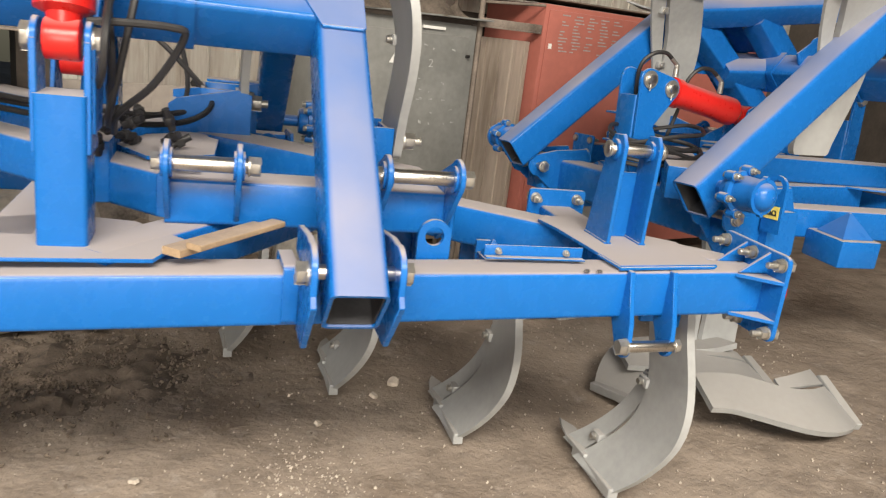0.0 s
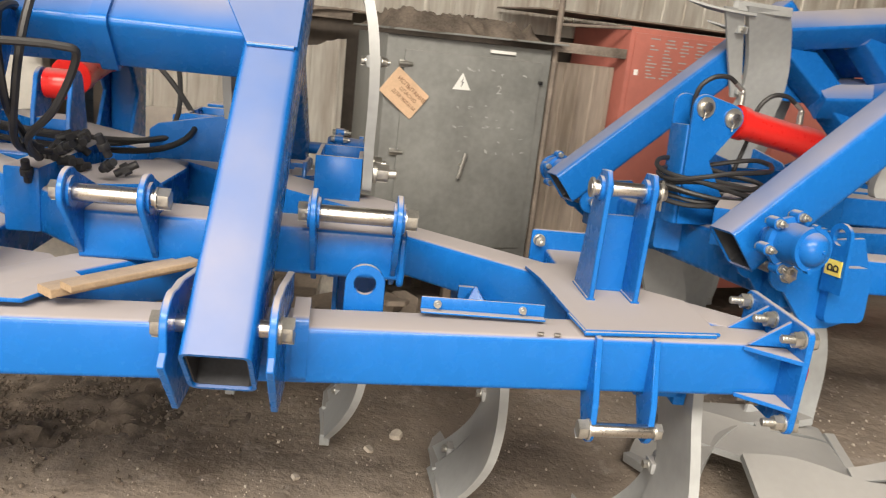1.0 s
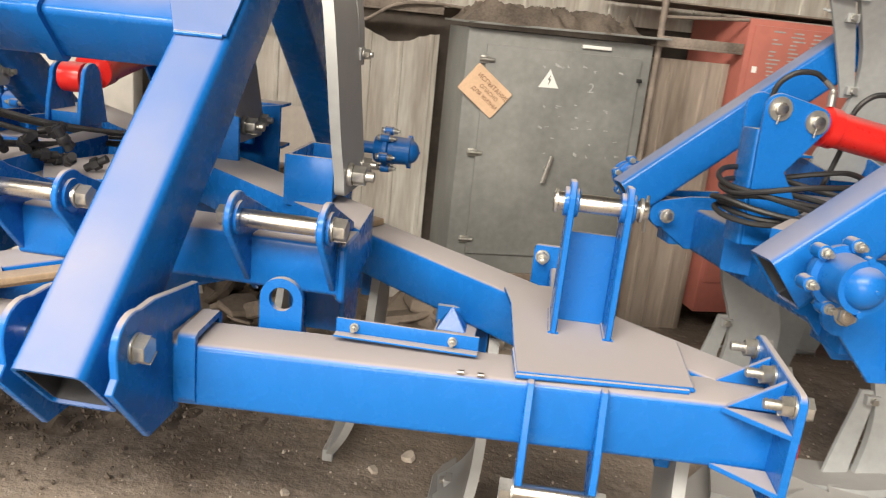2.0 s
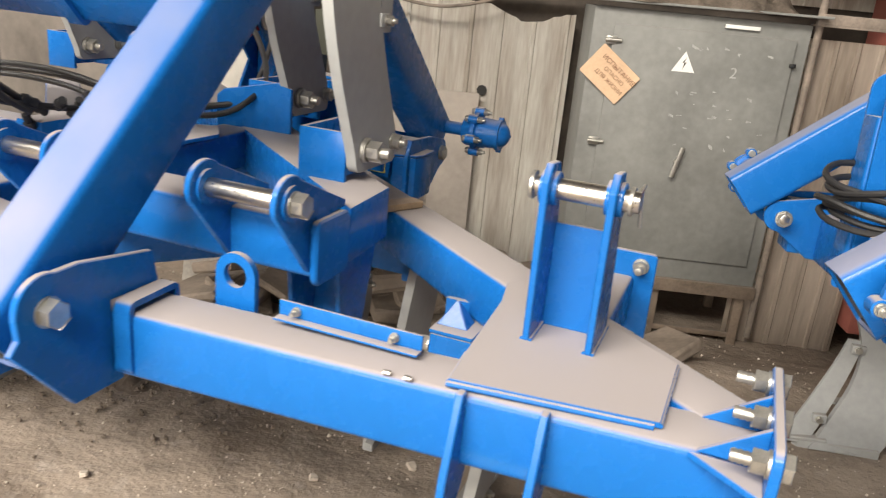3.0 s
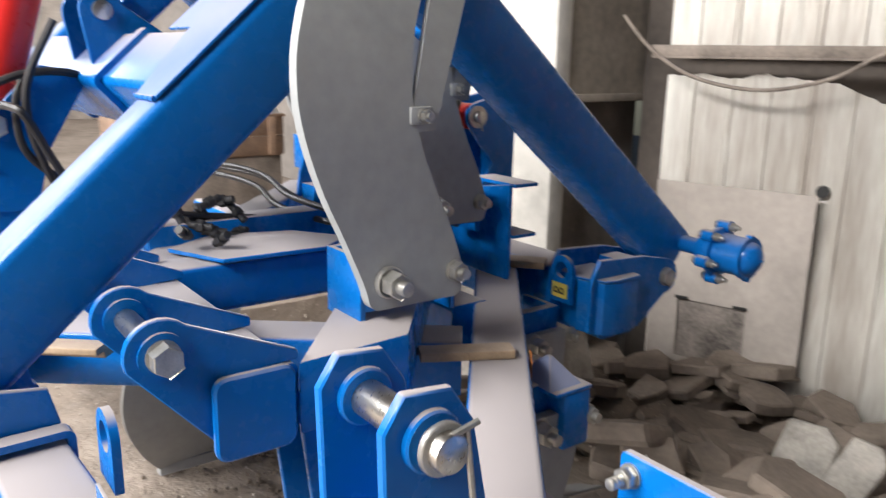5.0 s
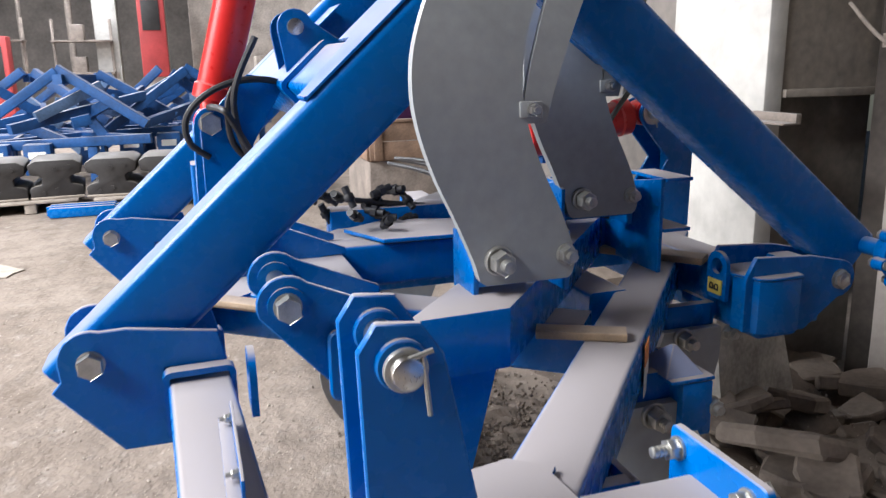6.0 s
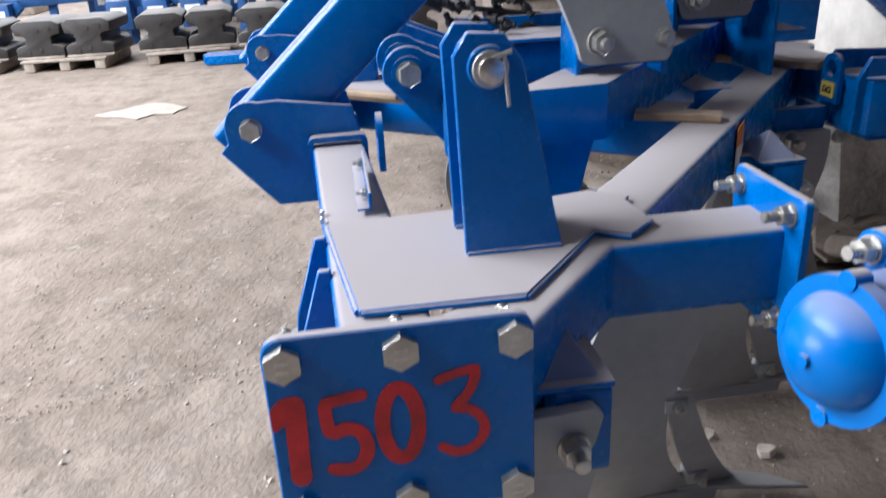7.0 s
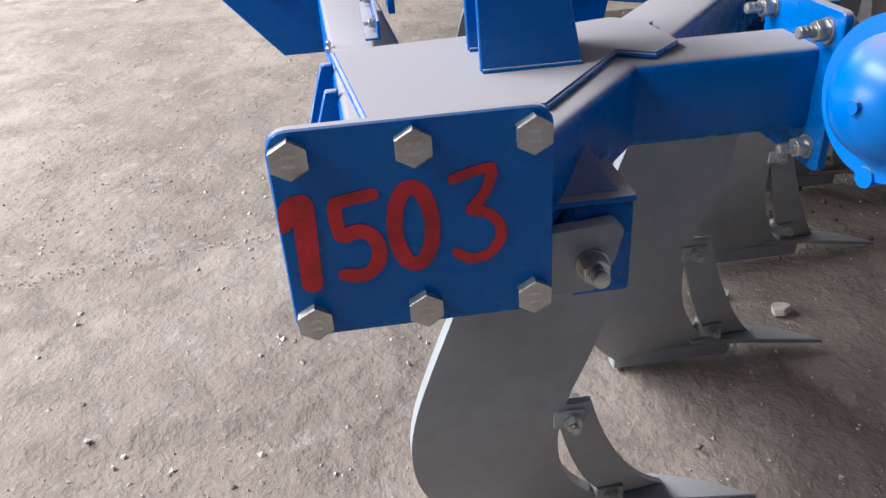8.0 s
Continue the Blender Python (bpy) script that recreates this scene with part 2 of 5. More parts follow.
def hosebm(points, r, seg=8):
    """A hose along a smooth line through the points."""
    pts = [Vector(p) for p in points]
    line = []
    for i in range(len(pts) - 1):
        a, b, c, d = pts[max(i - 1, 0)], pts[i], pts[i + 1], pts[min(i + 2, len(pts) - 1)]
        for k in range(7):
            t = k / 7
            line.append(0.5 * ((2 * b) + (c - a) * t + (2 * a - 5 * b + 4 * c - d) * t * t + (3 * b - a - 3 * c + d) * t ** 3))
    line.append(pts[-1])
    bm = bmesh.new()
    rings = []
    ref = Vector((0.3, 0.2, 1))
    for i, p in enumerate(line):
        tan = (line[min(i + 1, len(line) - 1)] - line[max(i - 1, 0)]).normalized()
        x = ref.cross(tan).normalized()
        y = tan.cross(x)
        ref = y
        rings.append([bm.verts.new(p + (x * math.cos(2 * math.pi * k / seg) + y * math.sin(2 * math.pi * k / seg)) * r) for k in range(seg)])
    for a, b in zip(rings, rings[1:]):
        for k in range(seg):
            bm.faces.new((a[k], a[(k + 1) % seg], b[(k + 1) % seg], b[k]))
    bm.faces.new(rings[0]), bm.faces.new(rings[-1])
    return bm



# setting: floor, back wall, hall shell
WD = Vector((0.955, 0.297, 0.0))  # along the profiled wall
WN = Vector((-0.297, 0.955, 0.0))  # away from the hall
WALL0 = Vector((-0.54, 5.88, 0.0))


# the frame in which the wall and all that stands along it are laid out
WALLFRAME = Matrix.Translation((1.0086, 1.6, 1.3215)) @ Matrix.Rotation(-0.0095, 4, "Z") @ Matrix.Scale(0.936, 4) @ Matrix.Translation((-1.0, -1.6, -1.35))
WALLFOOT = WALLFRAME @ WALL0
WALLAWAY = (WALLFRAME.to_3x3() @ WN).normalized()


def on_wall(u, d, z):
    """A place u along the profiled wall, d in front of it (towards the hall), z up."""
    return WALLFRAME @ (WALL0 + WD * u - WN * d + Vector((0, 0, z)))


WALLM = WALLFRAME @ Matrix(((WD.x, -WN.x, 0, WALL0.x), (WD.y, -WN.y, 0, WALL0.y), (0, 0, 1, 0), (0, 0, 0, 1)))


def sunk(x):
    """How far the trodden floor lies below the hall's floor at x."""
    return 0.03 * max(0.0, min(1.0, x + 3.2))


def ridge(x, y):
    """A worn edge that crosses the floor beside the plough."""
    line = x - (-0.14 - 0.16 * (y - 1.28) + 0.05 * noise.noise((y * 3, 0, 2)))
    return (0.020 / (1 + math.exp(-line / 0.022)) + 0.013 * math.exp(-(line / 0.04) ** 2)) if y < 2.4 else 0.0


def floor_mesh():
    rnd = random.Random(3)
    xs = sorted({round(-26 + 2 * i, 3) for i in range(20)} | {round(-3.2 + 0.04 * i, 3) for i in range(160)})
    ys = sorted({round(-16 + 2 * i, 3) for i in range(16)} | {round(0.4 + 0.05 * i, 3) for i in range(116)})
    bm = bmesh.new()
    grid = []
    for x in xs:
        row = []
        for y in ys:
            z = 0.012 * noise.noise((x * 1.3, y * 1.3, 0)) + 0.006 * noise.noise((x * 5, y * 5, 3)) + 0.004 * noise.noise((x * 13, y * 13, 7))
            inside = -3.2 < x < 3.2 and 0.4 < y < 6.2
            f = max(0.0, min(1.0, ((Vector((x, y, 0)) - WALLFOOT).dot(WALLAWAY) + 1.64) / 0.89)) if x > -2.6 else 0
            row.append(bm.verts.new((x, y, (z + ridge(x, y) * (1 if x < 0.6 else 0) if inside else 0) - 0.006 - sunk(x) - 0.24 * f * f * (3 - 2 * f))))
        grid.append(row)
    for i in range(len(xs) - 1):
        for j in range(len(ys) - 1):
            bm.faces.new((grid[i][j], grid[i + 1][j], grid[i + 1][j + 1], grid[i][j + 1]))
    return bm


tagged(part("floor", floor_mesh(), FLOOR), "worn dusty earth and concrete workshop floor", "floor", kind="structure")


def profiled_sheet(u0, u1, z0, z1, pitch=0.19, depth=0.009, front=0.0, ragged=False):
    """Sheet steel with broad pans and narrow upright seams, in wall coordinates; ragged: a torn top edge."""
    bm = bmesh.new()
    prof = []
    u = u0
    while u < u1:
        wob = 0.014 * noise.noise((u * 5, 1, 3))
        for du, d in ((0.0, 0.0), (0.03, 0.001), (0.06, -0.001), (0.10, 0.0), (0.128, 0.001), (0.134 + wob, depth), (0.152 + wob, depth), (0.158 + wob, 0.0)):
            if u + du <= u1:
                prof.append((u + du, d))
        u += pitch
    zs = [z0 + (z1 - z0) * k / 12 for k in range(13)]
    tear = lambda a: 0.03 + 0.05 * abs(noise.noise((a * 3.1, 0, 8))) + 0.02 * noise.noise((a * 17, 0, 2)) + 0.11 * math.exp(-((a - 0.25) / 0.22) ** 2)
    rows = [[bm.verts.new((a, front + d + 0.007 * noise.noise((a * 2.4, z * 1.6, 5)), z - (tear(a) if ragged and z == zs[-1] else 0))) for a, d in prof] for z in zs]
    for a, b in zip(rows, rows[1:]):
        for k in range(len(prof) - 1):
            bm.faces.new((a[k], a[k + 1], b[k + 1], b[k]))
    bmesh.ops.solidify(bm, geom=bm.faces[:], thickness=0.003)
    bm.transform(WALLM)
    return bm


tagged(part("wall_north", profiled_sheet(-0.82, 0.52, -0.45, 1.37, ragged=True), SHEET, smooth=False), "dirty galvanised profiled sheet wall cladding", "wall", kind="structure")
tagged(part("wall_north_right", profiled_sheet(1.50, 2.125, -0.45, 1.30, pitch=0.11, front=0.70), BROWNSHEET, smooth=False), "brown stained profiled sheet wall cladding", "wall", kind="structure")
bm = profiled_sheet(-0.82, 6.0, 1.46, 4.2)
tagged(part("wall_north_upper", bm, SHEET, smooth=False), "pale dirty profiled sheet wall cladding", "wall", kind="structure")


def hall_wall(name, x0, x1, y0, y1, z0, z1, material=HALLWALL):
    return tagged(part(name, box(x0, x1, y0, y1, z0, z1, 0), material), "plain dirty hall wall", "wall", kind="structure")


# its dark colour paints the shade in the gap above the sheeting
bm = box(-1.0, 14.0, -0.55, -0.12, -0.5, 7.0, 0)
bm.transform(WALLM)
tagged(part("wall_back", bm, DARKWALL), "wall behind the sheeting, the gap's shade put into its colour", "wall", kind="structure")
hall_wall("wall_far", -27, -26.7, -16, 14, 0, 7)
# unseen east wall, dark to cut bounce on the plough's sides
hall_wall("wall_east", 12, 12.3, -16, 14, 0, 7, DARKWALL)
# unseen south wall, added; it narrows the opening that lets sky light in
hall_wall("wall_south_low", -26.7, 12, -16, -15.7, 0, 0.7)
hall_wall("wall_south_high", -26.7, 12, -16, -15.7, 5.4, 7)
hall_wall("wall_south_west", -26.7, -7.2, -16, -15.7, 0.7, 5.4)
hall_wall("wall_south_east", 2.2, 12, -16, -15.7, 0.7, 5.4)
hall_wall("wall_north_far", -26.7, -2.4, 6.0, 6.3, 0, 7)
# unseen roof, kept dark to limit bounced light
tagged(part("ceiling", box(-27, 12.3, -16, 14, 7.0, 7.2, 0), ROOF), "plain grey hall roof", "ceiling", kind="structure")


# fasteners
def bolt(parent, name, p, d, s=0.036, h=0.015, washer=True, label="zinc plated hexagon bolt head"):
    p, d = Vector(p), Vector(d).normalized()
    bms = [hexagon(p + d * (0.004 if washer else 0), d, s, h)]
    if washer:
        bms.append(cyl(p, p + d * 0.004, s * 0.62, 20))
    return part(name, join(*bms), ZINC, parent, label)


def nut(parent, p, d, s=0.034, h=0.02, stud=0.022, name="nut"):
    p, d = Vector(p), Vector(d).normalized()
    bms = [hexagon(p + d * 0.004, d, s, h), cyl(p, p + d * 0.004, s * 0.66, 20), cyl(p + d * 0.004, p + d * (0.004 + h + stud), s * 0.29, 14, bev=0.001)]
    for k in range(3):
        z = 0.008 + h + k * stud * 0.3
        bms.append(cyl(p + d * z, p + d * (z + stud * 0.14), s * 0.32, 14))
    return part(name, join(*bms), ZINC, parent, "zinc plated nut on a threaded stud")


def pin(parent, p0, p1, r=0.018):
    return part("pin", cyl(p0, p1, r, 28, bev=0.003), PIN, parent, "bright turned steel pin")


X, Y, Z = Vector((1, 0, 0)), Vector((0, 1, 0)), Vector((0, 0, 1))
BD = Vector((math.cos(radians(2.6)), math.sin(radians(2.6)), 0))  # along the front beam


def bx(x):
    """Middle line of the front beam at x."""
    return Vector((x, 2.322 + (x - 0.16) * math.tan(radians(2.6)), 0.726 + 0.022 * min(0.0, x - 0.2)))


# ---- plough frame on the floor
plough = thing("plough_frame", (0.3, 2.9, 0.0), "blue enamelled plough frame standing on grey legs, dusty on top", "plough")
part("front_beam", tube(bx(-2.3), bx(1.166), 0.118, 0.122), BLUE, plough)
# end plate with painted number
MARK = mat("stamped_steel", (0.62, 0.60, 0.56), 0.5, metal=0.6, vary=0.2, scale=60)
ep = part("end_plate", prism(rounded(2.228, 2.512, 0.612, 0.852, 0.022), 0.014, plate_x(1.166), 0.002), BLUE, plough)
for z in (0.825, 0.635):
    for y in (2.25, 2.37, 2.49):
        bolt(ep, "bolt_head", (1.18, y, z), X, s=0.034, h=0.012, washer=False)
        nut(ep, (1.166, y, z), -X, s=0.029, h=0.018, stud=0.026)
        for k in (-1, 1):
            part("stamped_mark", box(1.192, 1.1924, y - 0.007, y + 0.007, z + k * 0.005 - 0.002, z + k * 0.005 + 0.002, 0), MARK, ep, "unreadable stamped marks")


LAYER = [0]
GD_, GN_, Z_ = Vector((-0.769, 0.639, 0)), Vector((0.639, 0.769, 0)), Vector((0, 0, 1))


def brush(points, w, y0, z0, sc, closed=False):
    """A painted stroke on the end plate: a smooth band with rounded ends through points."""
    LAYER[0] += 1
    xl = 1.1806 + 0.00025 * (LAYER[0] % 3)
    bm = bmesh.new()
    p = [Vector((0, a, b)) for a, b in points]
    n = len(p)
    fine = []
    for k in range(n if closed else n - 1):
        a, b, c, d = (p[(k + q) % n] if closed else p[max(0, min(n - 1, k + q))] for q in (-1, 0, 1, 2))
        for q in range(8):
            t = q / 8
            fine.append(0.5 * (2 * b + (c - a) * t + (2 * a - 5 * b + 4 * c - d) * t * t + (3 * b - a - 3 * c + d) * t ** 3))
    if not closed:
        fine.append(p[-1])
    m = len(fine)
    left, right = [], []
    length = 0.0
    total = sum((fine[i + 1] - fine[i]).length for i in range(m - 1))
    for i, q in enumerate(fine):
        nxt, prv = (fine[(i + 1) % m], fine[i - 1]) if closed else (fine[min(i + 1, m - 1)], fine[max(i - 1, 0)])
        t = (nxt - prv).normalized()
        end = 1.0 if closed else min(1.0, 0.35 + 0.65 * (min(length, total - length) / (w * 0.45)) ** 0.5)
        half = w / 2 * end * (1 + 0.07 * noise.noise((q.y * 7, q.z * 7, w * 9)))
        nrm = Vector((0, -t.z, t.y)) * half
        for lst, v in ((left, q + nrm), (right, q - nrm)):
            lst.append(bm.verts.new((xl, max(y0 + v.y * sc, 2.2295), z0 + v.z * sc)))
        if i < m - 1:
            length += (fine[i + 1] - q).length
    for i in range(m if closed else m - 1):
        k = (i + 1) % m
        bm.faces.new((left[i], left[k], right[k], right[i]))
    ex = bmesh.ops.extrude_face_region(bm, geom=bm.faces[:])
    bmesh.ops.translate(bm, verts=[v for v in ex["geom"] if isinstance(v, bmesh.types.BMVert)], vec=(0.0005, 0, 0))
    return bm


number = [
    join(brush([(-0.02, 0.66), (0.12, 0.84), (0.24, 0.97)], 0.2, 2.228, 0.672, 0.112), brush([(0.25, 1.0), (0.235, 0.6), (0.225, 0.3), (0.22, -0.02)], 0.2, 2.228, 0.672, 0.112)),
    join(brush([(0.48, 0.95), (0.22, 0.92), (0.0, 0.88)], 0.13, 2.281, 0.676, 0.106), brush([(0.05, 0.92), (0.05, 0.7), (0.08, 0.48)], 0.14, 2.281, 0.676, 0.106), brush([(0.06, 0.50), (0.24, 0.57), (0.38, 0.50), (0.43, 0.33), (0.38, 0.16), (0.24, 0.07), (0.0, 0.11)], 0.15, 2.281, 0.676, 0.106)),
    brush([(0.24 + 0.185 * math.cos(radians(a)), 0.47 + 0.43 * math.sin(radians(a))) for a in range(90, 450, 36)], 0.16, 2.339, 0.685, 0.105, True),
    join(brush([(-0.02, 0.88), (0.2, 0.95), (0.44, 0.99)], 0.1, 2.405, 0.686, 0.108), brush([(0.41, 0.98), (0.33, 0.74), (0.15, 0.53)], 0.11, 2.405, 0.686, 0.108), brush([(0.14, 0.55), (0.32, 0.52), (0.45, 0.38), (0.46, 0.2), (0.34, 0.05), (0.16, 0.02), (-0.01, 0.13)], 0.11, 2.405, 0.686, 0.108)),
]
for bm in number:
    part("painted_digit", bm, REDPAINT, ep, "red hand-painted digit", smooth=False)
TAGRED = mat("faded_orange_tag", (0.62, 0.20, 0.04), 0.6, vary=0.2, scale=30)
tag_m = Matrix((-GD_, Z_, GN_)).transposed().to_4x4()
tag_m.translation = Vector((0.285, 3.213, 0.72)) + GN_ * 0.002
tg = part("paper_tag", prism([(-0.03, -0.055), (0.028, -0.06), (0.034, 0.01), (-0.026, 0.012)], 0.002, tag_m, 0), mat("tag_paper", (0.7, 0.66, 0.6), 0.8), plough, "torn white and orange paper tag", smooth=False)
part("tag_band", prism([(-0.028, 0.012), (0.034, 0.01), (0.036, 0.055), (-0.022, 0.06)], 0.002, tag_m, 0), TAGRED, tg, "orange band", smooth=False)
# stiffeners behind the end plate
part("stiffener", prism([(1.166, 0.787), (1.166, 0.845), (1.08, 0.787)], 0.01, plate_y(2.30), 0.001), BLUE, plough)
part("stiffener", prism([(1.166, 0.787), (1.166, 0.845), (1.08, 0.787)], 0.01, plate_y(2.40), 0.001), BLUE, plough)
part("stiffener", prism([(1.166, 2.228), (1.166, 2.30), (1.07, 2.30)], 0.01, plate_z(0.775), 0.001), BLUE, plough)
part("stiffener", prism([(1.166, 2.228), (1.166, 2.30), (1.07, 2.30)], 0.01, plate_z(0.667), 0.001), BLUE, plough)

# diagonal beam, stub beam and gusset
GD = Vector((-0.769, 0.639, 0))
GN = Vector((0.639, 0.769, 0))
g0 = Vector((0.737, 2.757, 0.726))
part("diagonal_beam", tube(g0 - GD * 0.50, g0 + GD * 1.75, 0.118, 0.122), BLUE, plough)
part("stub_beam", tube((0.836, 2.50, 0.7255), (0.836, 2.965, 0.7255), 0.116, 0.121), BLUE, plough)
sp = part("stub_plate", prism(rounded(0.735, 0.937, 0.612, 0.842, 0.012), 0.014, plate_y(2.965), 0.002), BLUE, plough)
for xx in (0.757, 0.905):
    for zz in (0.812, 0.643):
        nut(sp, (xx, 2.965, zz), -Y, s=0.027, h=0.017, stud=0.024)
        bolt(sp, "bolt_head", (xx, 2.979, zz), Y, washer=False)
part("gusset_plate", prism([(0.722, 2.296), (1.028, 2.332), (1.03, 2.542), (0.848, 2.688), (0.878, 2.735), (0.832, 2.785), (0.735, 2.778), (0.72, 2.79), (0.675, 2.735), (0.695, 2.635), (0.712, 2.40)], 0.009, plate_z(0.788), 0.001), BLUE, plough)
part("weld_seam", cyl((0.72, 2.294, 0.789), (1.02, 2.330, 0.789), 0.005, 8), BLUE, plough)
for k in (0, 1):
    part("weld_spot", cyl((0.62 + k * 0.035, 2.286, 0.7835), (0.632 + k * 0.035, 2.287, 0.7835), 0.0042, 8), PIN, plough, "bright bare metal weld spot")
# tower with pin
for xx in (0.778, 0.884):
    part("tower_plate", prism([(2.488, 0.797), (2.626, 0.797), (2.572, 1.06), (2.548, 1.095), (2.50, 1.10), (2.480, 1.07)], 0.012, plate_x(xx), 0.002), BLUE, plough)
    part("boss", lathe((xx - 0.008, 2.525, 1.055), (xx + 0.02, 2.525, 1.055), [(0, 0.028), (0.026, 0.028), (0.028, 0.026)]), BLUE, plough)
for xx in (0.777, 0.897, 0.883, 0.791):
    part("weld_bead", cyl((xx, 2.49, 0.799), (xx, 2.624, 0.799), 0.0035, 8), BLUE, plough)
for a, b in (((0.722, 2.296), (0.712, 2.40)), ((1.03, 2.542), (0.848, 2.688)), ((0.848, 2.688), (0.878, 2.735)), ((1.028, 2.334), (1.03, 2.54))):
    part("weld_bead", cyl((*a, 0.791), (*b, 0.791), 0.004, 8), BLUE, plough)
part("weld_bead", cyl((0.779, 2.62, 0.668), (0.779, 2.62, 0.785), 0.004, 8), BLUE, plough)
part("tower_web", prism([(0.79, 0.797), (0.884, 0.797), (0.884, 0.985), (0.79, 0.985)], 0.01, plate_y(2.575), 0.001), BLUE, plough)
tp = pin(plough, (0.75, 2.525, 1.055), (0.929, 2.525, 1.055), 0.0175)
for xx, dd in ((0.912, 1), (0.758, -1)):
    part("washer", lathe((xx, 2.525, 1.055), (xx + 0.006 * dd, 2.525, 1.055), [(0, 0.0235), (0.005, 0.0235), (0.006, 0.0225)]), ZINC, plough)
part("split_pin", join(cyl((0.925, 2.54, 1.075), (0.93, 2.545, 1.01), 0.003, 8), cyl((0.925, 2.525, 1.07), (0.928, 2.55, 1.078), 0.003, 8)), ZINC, plough)

# lifting eye and cable bracket


def ring_plate(cx, cy, r, r_in, foot, depth, m):
    """An eye plate with a hole: outer outline a half round on a foot, bridged to the hole's ring."""
    n = 24
    outer = []
    for k in range(n):
        a = 2 * math.pi * k / n
        x, y = math.cos(a) * r, math.sin(a) * r
        if y < 0:
            x, y = (r if x > 0 else -r) * min(1, abs(x) / r * 1.6), -foot * min(1, abs(math.sin(a)) * 1.8)
        outer.append((cx + x, cy + y))
    inner = [(cx + r_in * math.cos(2 * math.pi * k / n), cy + r_in * math.sin(2 * math.pi * k / n)) for k in range(n)]
    bm = bmesh.new()
    lay = [[bm.verts.new((x, y, z)) for x, y in loop] for z in (0, depth) for loop in (outer, inner)]
    for k in range(n):
        j = (k + 1) % n
        bm.faces.new((lay[0][k], lay[0][j], lay[1][j], lay[1][k]))
        bm.faces.new((lay[2][k], lay[2][j], lay[3][j], lay[3][k]))
        bm.faces.new((lay[0][k], lay[0][j], lay[2][j], lay[2][k]))
        bm.faces.new((lay[1][k], lay[1][j], lay[3][j], lay[3][k]))
    bm.transform(m)
    return bm


part("lifting_eye", ring_plate(0.262, 0.822, 0.042, 0.024, 0.075, 0.013, plate_y(2.405)), BLUE, plough)
lb = part("cable_bracket", join(box(0.382, 0.648, 2.366, 2.371, 0.788, 0.818, 0.001), box(0.382, 0.648, 2.346, 2.366, 0.788, 0.792, 0.001)), BLUE, plough, "thin angle bracket with two screws")
for xx in (0.417, 0.60):
    nut(lb, (xx, 2.366, 0.804), -Y, s=0.013, h=0.007, stud=0.006, name="screw")

# lower hinge lugs on the front
for xx in (0.742, 0.868):
    yf = bx(xx).y - 0.06
    part("hinge_lug", prism([(yf + 0.004, 0.788), (yf - 0.014, 0.788), (yf - 0.055, 0.66), (yf - 0.062, 0.60)] + arc(yf - 0.028, 0.598, 0.034, 180, 330, 8) + [(yf + 0.05, 0.66), (yf + 0.004, 0.66)], 0.013, plate_x(xx), 0.002), BLUE, plough)
pin(plough, (0.722, 2.232, 0.603), (0.898, 2.24, 0.603), 0.0145)
bolt(plough, "castle_nut", (0.742, 2.233, 0.603), -X, s=0.036, h=0.02)
bolt(plough, "castle_nut", (0.881, 2.239, 0.603), X, s=0.030, h=0.012)


# hinge clamps and folding arms, front
def clamp(xc, side):
    x0 = xc
    o = bx(xc).y - 2.322
    pl = [(2.175 + o, 0.632), (2.285 + o, 0.632), (2.285 + o, 0.66), (2.262 + o, 0.66), (2.262 + o, 0.79), (2.378 + o, 0.79), (2.364 + o, 0.852), (2.20 + o, 0.876)] + arc(2.133 + o, 0.82, 0.058, 70, 180, 8) + [(2.078 + o, 0.785), (2.06 + o, 0.765)]
    p = part("clamp_plate", prism(pl, 0.014, plate_x(x0), 0.002), BLUE, plough)
    e = x0 + (0.014 if side > 0 else 0)
    bolt(p, "pin_head", (e, 2.133 + o, 0.815), X * side, s=0.042, h=0.02)
    c = x0 + side * 0.03 + 0.007
    part("beam_collar", tube(bx(c) - BD * 0.016, bx(c) + BD * 0.016, 0.134, 0.138, r=0.016, wall=0.012), BLUE, plough)
    return p



def arm(w, h, p0, p1, parent, name="folding_arm"):
    d = (Vector(p1) - Vector(p0)).normalized()
    up = X.cross(d)
    up = up if up.z > 0 else -up
    a = part(name, tube(p0, p1, w, h, up, r=0.018, wall=0.008), BLUE, parent, "blue square tube arm with a dusty upper side")
    # added dark liner: the shade in the tube's mouth, put into colour
    part("bore", tube(Vector(p0) + d * 0.006, Vector(p0) + d * 0.30, w - 0.0175, h - 0.0175, up, r=0.010, wall=0.003), BORESHADE, a, "added dark liner that paints the shade inside the tube")
    return a


AX = 0.02
for dx in (0.0, -1.17):
    o = dx * math.tan(radians(2.6))
    clamp(AX + dx + 0.083, 1)
    clamp(AX + dx - 0.097, -1)
    pin(plough, (AX + dx - 0.12, 2.133 + o, 0.815), (AX + dx + 0.12, 2.133 + o, 0.815), 0.016)
    arm(0.122, 0.152, (AX + dx, 2.09 + o, 0.743), (AX + dx, 3.09 + o, 1.657), plough)
